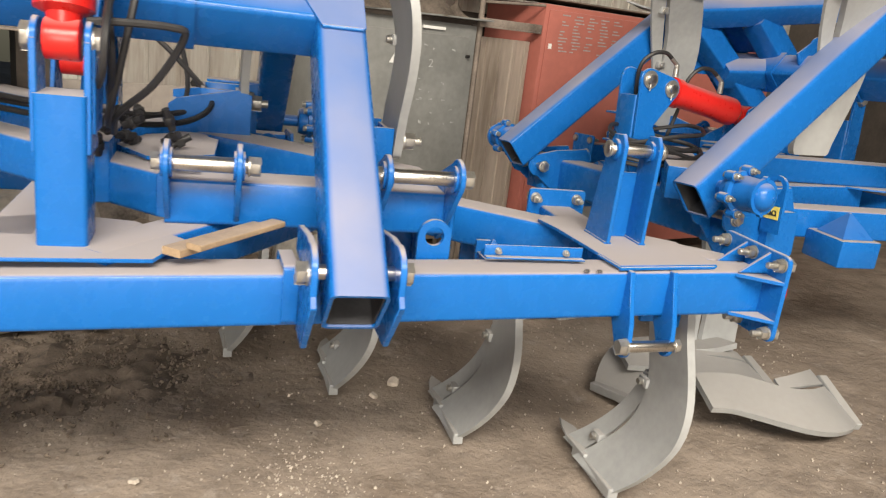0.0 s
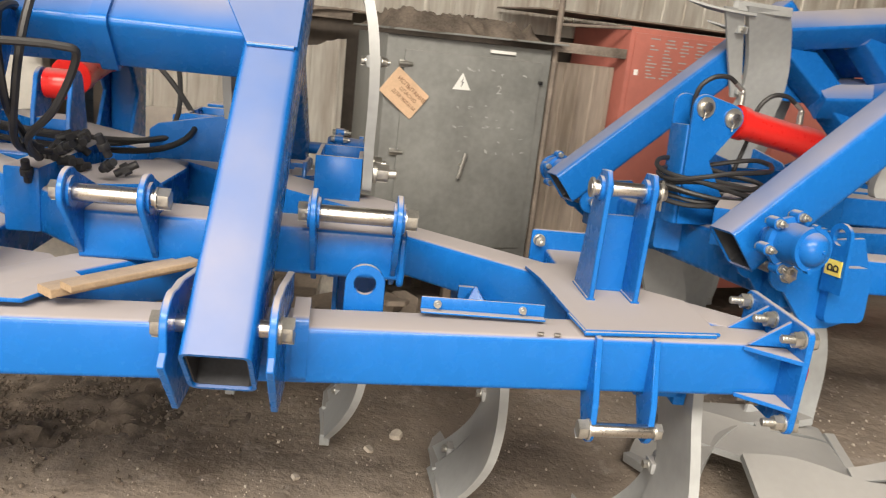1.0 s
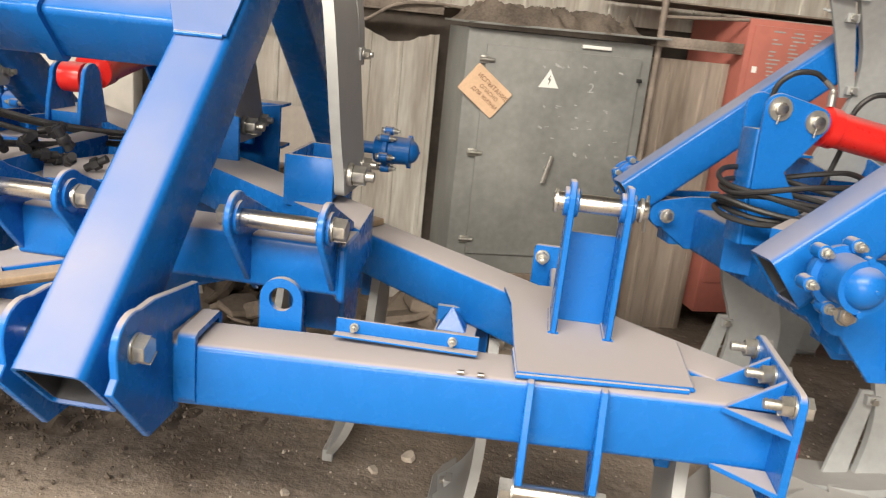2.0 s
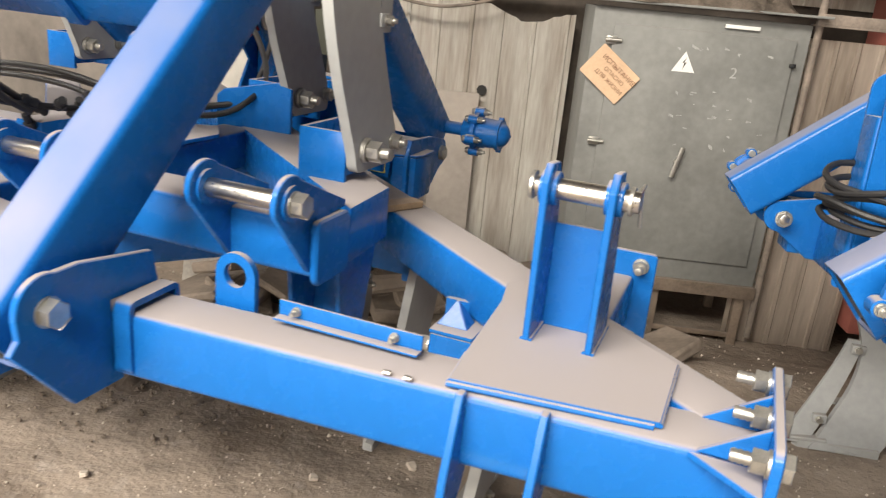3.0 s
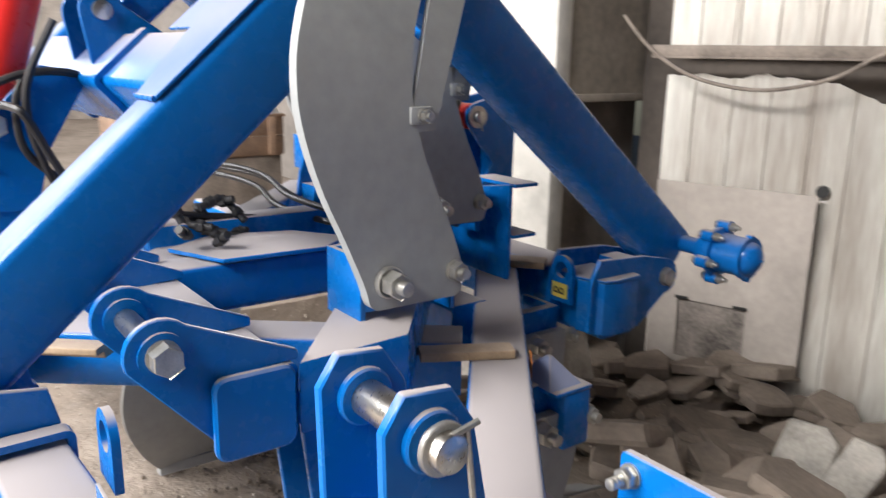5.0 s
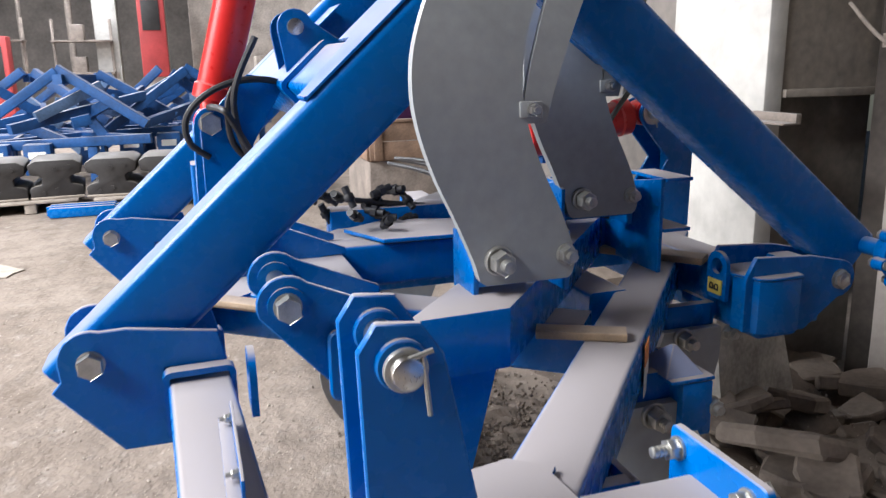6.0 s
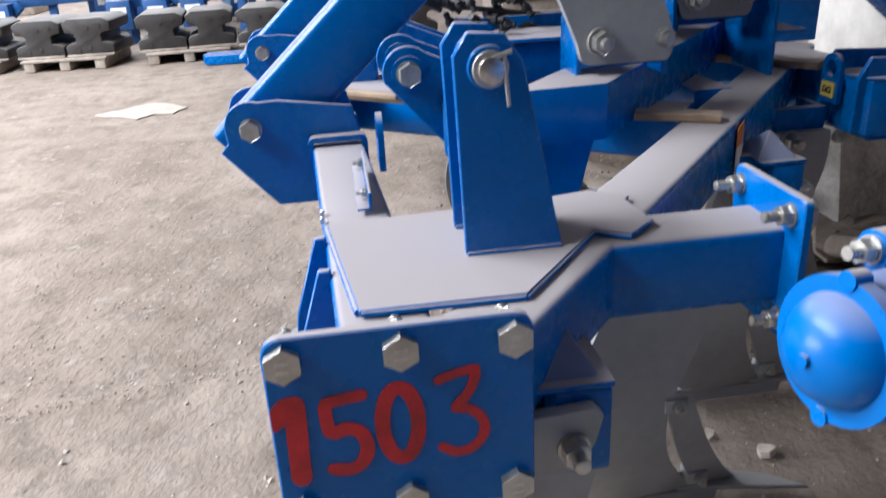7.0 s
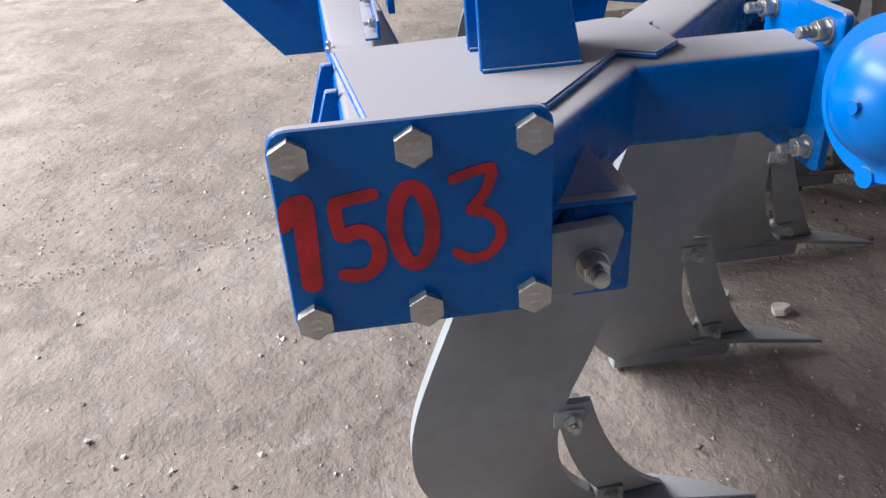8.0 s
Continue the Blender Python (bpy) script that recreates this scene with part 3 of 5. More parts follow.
# cross tube between the front arms, turned to their slope, with cover plates on the joints
ad = Vector((0, 0.738, 0.675))
an = Vector((0, -0.675, 0.738))
ck = Vector((0, 2.567, 1.289)) - an * 0.075 + ad * 0.10
part("cross_tube", tube((AX - 1.11, ck.y - 0.05, ck.z), (AX - 0.06, ck.y, ck.z), 0.15, 0.14, an, r=0.014), BLUE, plough)
for dx, side in ((0.0, -1), (-1.17, 1)):
    m = Matrix((X, ad, an)).transposed().to_4x4()
    m.translation = Vector((AX + dx, 2.567, 1.289)) - an * 0.0035
    pl = [(-0.052, 0.0), (0.057, 0.0), (0.058, 0.36), (-0.25, 0.36), (-0.25, 0.17), (-0.13, 0.17)]
    if side > 0:
        pl = [(-0.058, 0.36), (-0.057, 0.0), (0.052, 0.0), (0.13, 0.17), (0.25, 0.17), (0.25, 0.36)]
    part("cover_plate", prism(pl, 0.006, m, 0.001), BLUE, plough)
    part("weld_seam", cyl(m @ Vector((-0.05, -0.003, 0.003)), m @ Vector((0.05, -0.003, 0.003)), 0.005, 8), BLUE, plough)

for xx in (AX - 0.36, AX - 0.81):
    part("tube_collar", tube((xx - 0.018, ck.y - 0.02, ck.z), (xx + 0.018, ck.y - 0.019, ck.z), 0.168, 0.158, an, r=0.018, wall=0.012), BLUE, plough)
for xx in (-0.652, -0.486):
    part("cylinder_ear", prism([(2.60, 1.33), (2.72, 1.32), (2.76, 1.40), (2.67, 1.46)] + arc(2.627, 1.445, 0.046, 30, 190, 8), 0.013, plate_x(xx), 0.002), BLUE, plough)
    dd = 1 if xx > -0.5 else -1
    part("pin_end", cyl((xx + 0.006, 2.627, 1.445), (xx + 0.006 + dd * 0.02, 2.627, 1.445), 0.021, 20, bev=0.002), PIN, plough)

# rear beam, rear clamps, rear arms with bearing hubs
part("rear_beam", tube((-1.385, 3.775, 0.71), (0.03, 3.775, 0.71), 0.145, 0.165, r=0.02), BLUE, plough)
part("second_diagonal", tube((-0.52, 2.33, 0.726), (0.13, 3.16, 0.726), 0.118, 0.121), BLUE, plough)
part("left_gusset", prism([(-0.95, 2.24), (-0.38, 2.27), (-0.32, 2.42), (-0.44, 2.56), (-0.62, 2.60), (-0.80, 2.52), (-0.93, 2.35)], 0.009, plate_z(0.777), 0.001), BLUE, plough)


HUBBLUE = mat("blue_hub_enamel", (0.002, 0.12, 0.42), 0.3, vary=0.05, dust=0.45, spec=0.3)


def hub(parent, c, d):
    """Bearing hub: spindle, flange with bolts, body and dome, from c along d."""
    c, d = Vector(c), Vector(d)
    h = part("bearing_hub", lathe(c, c + d, [(0, 0.024), (0.075, 0.024), (0.078, 0.05), (0.09, 0.056), (0.115, 0.058), (0.118, 0.07), (0.132, 0.07), (0.136, 0.056), (0.208, 0.052), (0.209, 0.059), (0.222, 0.059), (0.222, 0.046), (0.228, 0.044), (0.239, 0.037), (0.247, 0.026), (0.252, 0.014), (0.254, 0.003)], 36), HUBBLUE, parent, "blue flanged roller bearing hub")
    m, _ = frame_of(c, c + d)
    for k in range(6):
        a = 2 * math.pi * (k + 0.25) / 6
        r = Vector((math.cos(a), math.sin(a), 0)) * 0.074
        part("lug", cyl(m @ (r + Vector((0, 0, 0.108))), m @ (r + Vector((0, 0, 0.142))), 0.017, 14), BLUE, h)
        nut(h, m @ (r + Vector((0, 0, 0.142))), m.to_3x3() @ Vector((0, 0, 1)), s=0.019, h=0.012, stud=0.01)
        if k < 2:
            part("edge_lug", cyl(m @ (Vector((0, 0.058 - 0.116 * k, 0.207))), m @ (Vector((0, 0.058 - 0.116 * k, 0.224))), 0.008, 12), BLUE, h)
        bolt(h, "bolt_head", m @ (r + Vector((0, 0, 0.108))), m.to_3x3() @ Vector((0, 0, -1)), s=0.019, h=0.01)
    part("grease_plug", cyl(m @ Vector((0.004, 0, 0.249)), m @ Vector((0.004, 0, 0.2565)), 0.005, 10), BLUE, h)
    return h


RX = -0.055
for dx, side in ((0.0, 1), (-1.17, -1)):
    xc = RX + dx
    arm(0.118, 0.148, (xc, 4.06, 0.815), (xc, 3.05, 1.635), plough, "rear_arm")
    hub(plough, (xc + side * 0.055, 4.075, 0.845), X * side)
    for xx in (xc + 0.068, xc - 0.082):
        if dx == 0.0:
            pl = [(3.67, 0.79), (3.70, 0.848), (3.875, 0.838)] + arc(3.975, 0.765, 0.052, 70, -90, 8) + [(3.87, 0.635), (3.79, 0.635), (3.67, 0.65)]
        else:
            pl = [(3.69, 0.80), (3.72, 0.875), (3.90, 0.865)] + arc(3.975, 0.765, 0.055, 60, -90, 8) + [(3.88, 0.60), (3.80, 0.60), (3.69, 0.63)]
        part("rear_clamp_plate", prism(pl, 0.014, plate_x(xx), 0.002), BLUE, plough)
    part("clamp_box", box(xc - 0.0675, xc + 0.0675, 3.855, 3.93, 0.645, 0.815, 0.006), BLUE, plough)
    pin(plough, (xc - 0.1, 3.975, 0.765), (xc + 0.1, 3.975, 0.765), 0.016)
    bolt(plough, "pin_head", (xc + 0.082, 3.975, 0.765), X, s=0.044, h=0.012)
    bolt(plough, "pin_head", (xc - 0.082, 3.975, 0.765), -X, s=0.044, h=0.012)
part("rear_cross_tube", tube((RX - 1.11, 3.33, 1.43), (RX - 0.058, 3.33, 1.43), 0.14, 0.14, (0, 0.62, 0.785), r=0.014), BLUE, plough)
part("beam_end_cap", prism([(-0.03, 3.672), (0.045, 3.70), (0.058, 3.73), (0.055, 3.825), (-0.03, 3.84)], 0.145, plate_z(0.645), 0.006, 2), BLUE, plough)
part("end_cap_rim", prism([(-0.03, 3.669), (0.047, 3.697), (0.061, 3.729), (0.058, 3.829), (-0.03, 3.844)], 0.008, plate_z(0.7905), 0.002), BLUE, plough)
part("left_lifting_eye", ring_plate(-1.40, 0.885, 0.04, 0.024, 0.16, 0.012, plate_y(3.85)), BLUE, plough)

part("rear_lifting_eye", ring_plate(-0.072, 0.808, 0.04, 0.022, 0.09, 0.012, plate_y(3.655)), BLUE, plough)
GG = mat("yellow_sticker", (0.75, 0.60, 0.12), 0.4, vary=0.05)
BLACK = mat("black_print", (0.015, 0.015, 0.015), 0.5, vary=0.1)
st = part("sticker", box(-1.43, -1.37, 3.8635, 3.866, 0.775, 0.82, 0), GG, plough, "small yellow chain symbol sticker")
for xx in (-1.412, -1.39):
    part("chain_link", ring_plate(xx, 0.797, 0.010, 0.006, 0.010, 0.001, plate_y(3.8665)), BLACK, st)
st = part("sticker", box(-0.10, -0.045, 3.650, 3.6545, 0.732, 0.772, 0), GG, plough, "small yellow chain symbol sticker")
for xx in (-0.083, -0.063):
    part("chain_link", ring_plate(xx, 0.752, 0.009, 0.005, 0.009, 0.001, plate_y(3.6488)), BLACK, st)


# ---- legs
def tine_shape(x, y, z, flip, top=-0.085):
    """Curved loosening leg from its mount; flip 1 hangs down, -1 stands up. Returns bmeshes of leg, shin, share and tip."""
    up = flip < 0
    head = [(top, 0.0, -0.052, 0.12), (top + 0.012, 0.0, -0.066, 0.132), (0.0, 0.0, -0.078, 0.135), (0.08, -0.002, -0.112, 0.108)] if up else [(top, 0.0, -0.085, 0.09), (0.0, 0.0, -0.092, 0.094), (0.08, -0.002, -0.118, 0.092)]
    st = head + [(0.16, -0.001, -0.150, 0.069), (0.24, -0.002, -0.178, 0.038), (0.31, -0.007, -0.190, 0.025), (0.38, -0.017, -0.186, 0.031), (0.44, -0.033, -0.168, 0.05), (0.5, -0.056, -0.140, 0.083), (0.555, -0.083, -0.108, 0.118), (0.62, -0.118, -0.058, 0.165)]
    fine = []
    for k in range(len(st) - 1):
        for q in range(4):
            t = q / 4
            a, b, c, d = st[max(k - 1, 0)], st[k], st[k + 1], st[min(k + 2, len(st) - 1)]
            fine.append([0.5 * (2 * b[i] + (c[i] - a[i]) * t + (2 * a[i] - 5 * b[i] + 4 * c[i] - d[i]) * t * t + (3 * b[i] - a[i] - 3 * c[i] + d[i]) * t ** 3) for i in range(4)])
    fine.append(list(st[-1]))

    def sheet(rows, th):
        bm = bmesh.new()
        lay = []
        for d, xo, a, b in rows:
            # the sheet twists a little: its rear edge runs further off than its front edge
            tw = 0.02 * max(0.0, d - 0.25) / 0.35
            side = [(-tw * max(0.0, yy + 0.05) / 0.22, yy) for yy in (a, (a + b) / 2, b)]
            lay.append([bm.verts.new((x + xo + sx, y + yy, z - flip * d)) for sx, yy in side] + [bm.verts.new((x + xo + sx - th, y + yy, z - flip * d)) for sx, yy in reversed(side)])
        for p, q in zip(lay, lay[1:]):
            for k in range(6):
                bm.faces.new((p[k], p[(k + 1) % 6], q[(k + 1) % 6], q[k]))
        bm.faces.new(lay[0]), bm.faces.new(lay[-1])
        return bm

    leg = sheet(fine, 0.025)
    sh = []
    for d, xo, a, b in fine:
        if 0.245 < d < 0.612:
            q = d - 0.245
            e = 0.018 + 0.12 * q + 0.82 * q * q
            sh.append((d, xo - 0.001, e, e + 0.05 + 0.13 * q))
    shin = sheet(sh, 0.012)
    e = fine[-1]
    # share: a blunt bar under the leg, turned a little, with a thin pointed tip that droops to the ground
    m = Matrix.Translation((x + e[1] - 0.012, y, z - flip * (e[0] - 0.022))) @ Matrix(((0, 1, 0, 0), (1, 0, 0, 0), (0, 0, -flip, 0), (0, 0, 0, 1)))
    share = prism([(-0.066, -0.017), (0.20, -0.017), (0.215, 0.0), (0.20, 0.017), (-0.066, 0.017)], 0.04, m, 0.003)
    tip = prism([(0.11, -0.022), (0.24, -0.034), (0.33, -0.024), (0.42, 0.0), (0.31, 0.022), (0.22, 0.03), (0.11, 0.02)], 0.011, m @ Matrix.Translation((0, 0, -0.014)), 0.002)
    for v in tip.verts:
        along = max(0.0, (v.co.y - y - 0.17) / 0.23)
        v.co.z -= flip * 0.03 * along * along
        v.co.x += 0.03 * along
    return leg, shin, share, tip, fine


def tine(parent, x, y, z, flip, bolts=True, top=-0.085):
    leg, shin, share, tip, fine = tine_shape(x, y, z, flip, top)
    t = part("leg", leg, GREY, parent, "grey painted curved steel leg")
    part("shin", shin, GREY, t)
    part("share", share, GREY, t)
    part("share_tip", tip, GREY, t)
    for d in (0.285, 0.53):
        r = min(fine, key=lambda f: abs(f[0] - d))
        q = d - 0.245
        py = y + 0.018 + 0.12 * q + 0.82 * q * q + 0.018
        px = x + r[1] - 0.02 * (d - 0.25) / 0.35 * 0.45
        pz = z - flip * d
        part("clip_plate", box(px - 0.034, px + 0.006, py - 0.026, py + 0.02, pz - 0.015, pz + 0.015, 0.002), GREY, t)
        nut(t, (px + 0.006, py, pz), X, s=0.02, h=0.012, stud=0.006)
        bolt(t, "bolt_head", (px - 0.034, py, pz), -X, s=0.02, h=0.01)
    if bolts:
        part("flange_washer", lathe((x + 0.001, y - 0.03, z), (x + 0.012, y - 0.03, z), [(0, 0.029), (0.008, 0.029), (0.011, 0.025)], 24), ZINC, t)
        nut(t, (x + 0.008, y - 0.03, z), X, s=0.041, h=0.03, stud=0.022)
        nut(t, (x + 0.001, y + 0.115, z), X, s=0.032, h=0.018, stud=0.014)
    return t


def leg_mount(parent, x, y, inner):
    """Blue blocks beside a leg, each with a sloping rib over it."""
    if x < 0.2:
        return
    blocks = [(x - 0.105, x + 0.018, y + 0.03, y + 0.106, 0.56, 0.686, 0.735, -0.062, 0.058)]
    if inner:
        blocks = [(x - 0.155, x - 0.06, y - 0.17, y - 0.07, 0.585, 0.655, 0.705, -0.12, -0.104)]
    for x0, x1, y0, y1, z0, z1, za, ax, ay in blocks:
        b = part("leg_holder_block", box(x0, x1, y0, y1, z0, z1, 0.006), BLUE, parent)
        part("leg_holder_cap", box(x0 - 0.002, x1 + 0.002, y0 - 0.03 if y0 > y else y0, y1 + 0.002, z1, z1 + 0.01, 0.004), BLUE, parent)
        w = 0.032 if inner else 0.056
        bm = prism([(x + ax - w, y + ay - w * 1.1), (x + ax + w * 1.2, y + ay - w * 1.1), (x + ax + w * 1.2, y + ay + w * 0.58), (x + ax - w, y + ay + w * 0.58)], za - z1, plate_z(z1 + 0.0095), 0)
        for v in bm.verts:
            if v.co.z > z1 + 0.02:
                v.co.x, v.co.y = x + ax + 0.08 * (v.co.x - x - ax), y + ay + 0.08 * (v.co.y - y - ay)
        part("leg_holder_rib", bevelled(bm, 0.002), BLUE, parent, smooth=False)
    if inner:
        nut(b, (x - 0.155, y - 0.15, 0.62), -X, s=0.03, h=0.018, stud=0.012)


for tx, ty in ((1.075, 2.53), (0.68, 2.885), (0.31, 3.25), (-0.06, 3.58), (-0.95, 2.9), (-1.35, 3.2)):
    tine(plough, tx, ty, 0.62, 1, tx < 1, -0.02)
    leg_mount(plough, tx, ty, 0.5 < tx < 1)
    part("leg_holder", join(box(tx - 0.06, tx - 0.03, ty - 0.07, ty + 0.09, 0.56, 0.70, 0.004), box(tx - 0.16, tx - 0.03, ty - 0.07, ty - 0.055, 0.58, 0.70, 0.002), box(tx - 0.16, tx - 0.03, ty + 0.075, ty + 0.09, 0.58, 0.70, 0.002)), BLUE, plough)
# holder of the outermost leg, with its sloping rib
nut(plough, (1.1145, 2.578, 0.62), X, s=0.032, h=0.02, stud=0.018)
part("clamp_washer_plate", prism([(2.49, 0.575), (2.585, 0.58), (2.608, 0.62), (2.618, 0.66), (2.605, 0.676), (2.50, 0.668)], 0.018, plate_x(1.0965), 0.003), GREY, plough)

# ---- towers with hydraulic cylinders
def tower(parent, x, y, z0, z1, zp, d):
    """A box post with two ears that hold a cylinder's eye."""
    part("tower_post", tube((x, y, z0), (x, y, z1), 0.10, 0.12, Y, r=0.01), BLUE, parent)
    for xx in (x - 0.056, x + 0.044):
        part("ear", prism([(y - 0.05, z1 - 0.12), (y + 0.05, z1 - 0.12), (y + 0.045, zp)] + arc(y, zp, 0.042, 0, 180, 10) + [(y - 0.045, zp)], 0.013, plate_x(xx), 0.002), BLUE, parent)
        bolt(parent, "pin_head", (xx + (0.013 if xx > x else 0), y, zp), X * (1 if xx > x else -1), s=0.05, h=0.016)


def cylinder(p0, p1, r, name="hydraulic_cylinder"):
    p0, p1 = Vector(p0), Vector(p1)
    d = (p1 - p0).normalized()
    t = thing(name, p0, "red enamelled hydraulic cylinder pinned between plough parts", "hydraulic cylinder", "hydraulic cylinders")
    part("eye", cyl(p0 - X * 0.034, p0 + X * 0.034, 0.042, 28, bev=0.004), RED, t)
    part("barrel", lathe(p0 + d * 0.02, p1, [(0, 0.03), (0.03, 0.035), (0.04, r * 1.12), (0.075, r * 1.12), (0.08, r), ((p1 - p0).length - 0.1, r), ((p1 - p0).length - 0.09, r * 1.1), ((p1 - p0).length - 0.03, r * 1.1)]), RED, t)
    part("rod", cyl(p1 - d * 0.05, p1 + d * 0.12, 0.02, 20), PIN, t, "bright chromed piston rod")
    return t


# rear tower with its cylinder lying towards the middle
for xx in (-0.75, -0.632):
    part("rear_tower_plate", prism([(3.72, 0.79), (3.95, 0.79), (3.955, 1.20)] + arc(3.91, 1.205, 0.045, 0, 110, 6) + [(3.80, 1.225)] + arc(3.79, 1.175, 0.045, 100, 230, 6) + [(3.86, 1.02)], 0.013, plate_x(xx), 0.002), BLUE, plough)
part("rear_tower_post", tube((-0.685, 3.93, 0.79), (-0.685, 3.93, 1.14), 0.10, 0.06, Y, r=0.008), BLUE, plough)
for yy, zz in ((3.91, 1.205), (3.79, 1.175)):
    for xx, dd in ((-0.75, -1), (-0.619, 1)):
        part("pin_washer", lathe((xx, yy, zz), (xx + dd * 0.006, yy, zz), [(0, 0.036), (0.006, 0.036)]), ZINC, plough)
        part("pin_end", cyl((xx, yy, zz), (xx + dd * 0.02, yy, zz), 0.019, 18, bev=0.002), PIN, plough)
        part("split_pin", cyl((xx + dd * 0.016, yy + 0.01, zz - 0.045), (xx + dd * 0.014, yy, zz + 0.01), 0.003, 6), ZINC, plough)
cyl_r = cylinder((-0.685, 3.79, 1.175), (-0.685, 3.36, 1.10), 0.055)
part("front_eye", cyl((-0.72, 3.275, 1.087), (-0.65, 3.275, 1.087), 0.045, 24, bev=0.004), RED, cyl_r)
for yy, zz in ((3.72, 1.225), (3.45, 1.175)):
    part("hose_union", join(cyl((-0.685, yy, zz), (-0.685, yy, zz + 0.035), 0.012, 12), hexagon((-0.685, yy, zz + 0.035), Z, 0.02, 0.016), cyl((-0.685, yy, zz + 0.05), (-0.685, yy + 0.035, zz + 0.075), 0.009, 10)), ZINC, cyl_r)
for xx in (-0.742, -0.642):
    part("inner_ear", prism([(3.20, 0.95), (3.35, 0.95), (3.32, 1.087)] + arc(3.275, 1.087, 0.046, 0, 180, 8) + [(3.21, 1.02)], 0.013, plate_x(xx), 0.002), BLUE, plough)
part("inner_post", tube((-0.685, 3.275, 0.72), (-0.685, 3.275, 0.99), 0.10, 0.12, Y, r=0.008), BLUE, plough)
part("inner_cross_beam", tube((-1.7, 3.27, 0.735), (-0.02, 3.30, 0.735), 0.11, 0.11), BLUE, plough)
part("middle_beam", tube((-0.685, 2.42, 0.727), (-0.685, 3.72, 0.727), 0.118, 0.118), BLUE, plough)
tower(plough, -0.565, 2.40, 0.786, 1.10, 1.205, 1)
part("tower_side_plate", prism([(2.372, 1.02), (2.47, 1.02), (2.505, 1.15), (2.60, 1.31), (2.50, 1.33), (2.43, 1.262), (2.372, 1.19)], 0.012, plate_x(-0.514), 0.002), BLUE, plough)
cylinder((-0.565, 2.40, 1.205), (-0.565, 2.56, 1.77), 0.052)


# ---- second frame, upside down on boards
upper = thing("stacked_plough_frame", (0.0, 2.9, 0.78), "blue plough frame stacked upside down on wooden boards", "plough")
part("main_tube", tube((-0.375, 2.612, 0.843), (0.335, 2.612, 0.843), 0.13, 0.114), BLUE, upper)
part("end_cap", prism(rounded(2.538, 2.668, 0.772, 0.905, 0.02), 0.016, plate_x(0.335), 0.004), BLUE, upper)
part("diagonal_tube", prism([(0.347, 2.672), (0.331, 2.886), (-1.05, 4.03), (-1.15, 3.92)], 0.122, plate_z(0.781), 0.006, 2), BLUE, upper)
part("side_tube", tube((-0.34, 2.60, 0.844), (-0.34, 3.32, 0.844), 0.115, 0.112), BLUE, upper)
part("far_diagonal", tube((-0.36, 2.64, 0.843), (-1.3, 3.5, 0.843), 0.115, 0.112), BLUE, upper)
part("joint_plate", prism([(-0.43, 2.72), (-0.265, 2.79), (-0.255, 3.04), (-0.33, 3.14), (-0.46, 3.05), (-0.52, 2.86)], 0.01, pose(0, 0, 0.905, 0.0, 0, 0), 0.001), BLUE, upper)
for xx in (-0.375, -0.215, 0.135, 0.318):
    pl = arc(2.475, 0.953, 0.052, 45, 200, 10) + [(2.545, 0.80), (2.60, 0.76), (2.62, 0.90), (2.68, 0.903), (2.68, 0.918)]
    part("pin_lug", prism(pl, 0.013, plate_x(xx), 0.002), BLUE, upper)
    part("boss", lathe((xx - 0.006, 2.475, 0.953), (xx + 0.02, 2.475, 0.953), [(0, 0.034), (0.025, 0.034)]), BLUE, upper)
for a, b in ((-0.39, -0.18), (0.12, 0.345)):
    pin(upper, (a, 2.475, 0.953), (b, 2.475, 0.953), 0.0185)
    bolt(upper, "pin_nut", (b - 0.008, 2.475, 0.953), X, s=0.04, h=0.024)
    bolt(upper, "pin_nut", (a + 0.012, 2.475, 0.953), -X, s=0.036, h=0.02)
# its tower, pointing down
for xx in (0.185, 0.305):
    part("tower_plate", prism([(2.69, 0.782), (2.865, 0.782), (2.80, 0.52), (2.78, 0.495), (2.74, 0.495), (2.72, 0.52)], 0.012, plate_x(xx), 0.002), BLUE, upper)
pin(upper, (0.165, 2.76, 0.53), (0.345, 2.76, 0.53), 0.019)
bolt(upper, "pin_nut", (0.317, 2.76, 0.53), X, s=0.045, h=0.012)
part("tower_web", box(0.197, 0.305, 2.80, 2.81, 0.60, 0.78, 0), BLUE, upper)
# standing legs with open box holders
for tx, ty, tz in ((0.262, 2.918, 0.977), (-0.165, 3.325, 1.0), (-1.20, 3.56, 1.03)):
    tine(upper, tx, ty, tz, -1, True, -0.05)
    part("leg_holder", join(box(tx - 0.15, tx - 0.028, ty - 0.07, ty - 0.058, tz - 0.085, tz + 0.04, 0.002), box(tx - 0.15, tx - 0.028, ty + 0.128, ty + 0.14, tz - 0.085, tz + 0.04, 0.002), box(tx - 0.15, tx - 0.138, ty - 0.06, ty + 0.13, tz - 0.085, tz + 0.04, 0.002), box(tx - 0.04, tx - 0.028, ty - 0.06, ty + 0.13, tz - 0.06, tz + 0.03, 0.002)), BLUE, upper)
# wide channel that carries the middle leg
part("channel_front", prism([(-0.41, 0.79), (-0.155, 0.79), (-0.155, 1.03), (-0.20, 1.045), (-0.385, 1.005), (-0.41, 0.985)], 0.012, plate_y(3.232), 0.002), BLUE, upper)
part("channel_rear", prism([(-0.41, 0.79), (-0.125, 0.79), (-0.125, 1.045), (-0.41, 1.0)], 0.012, plate_y(3.505), 0.002), BLUE, upper)
part("channel_side", box(-0.41, -0.398, 3.246, 3.503, 0.80, 0.975, 0.002), BLUE, upper)
for zz in (0.90, 1.035):
    part("channel_flange", box(-0.30, -0.12, 3.519, 3.60, zz, zz + 0.01, 0.002), BLUE, upper)


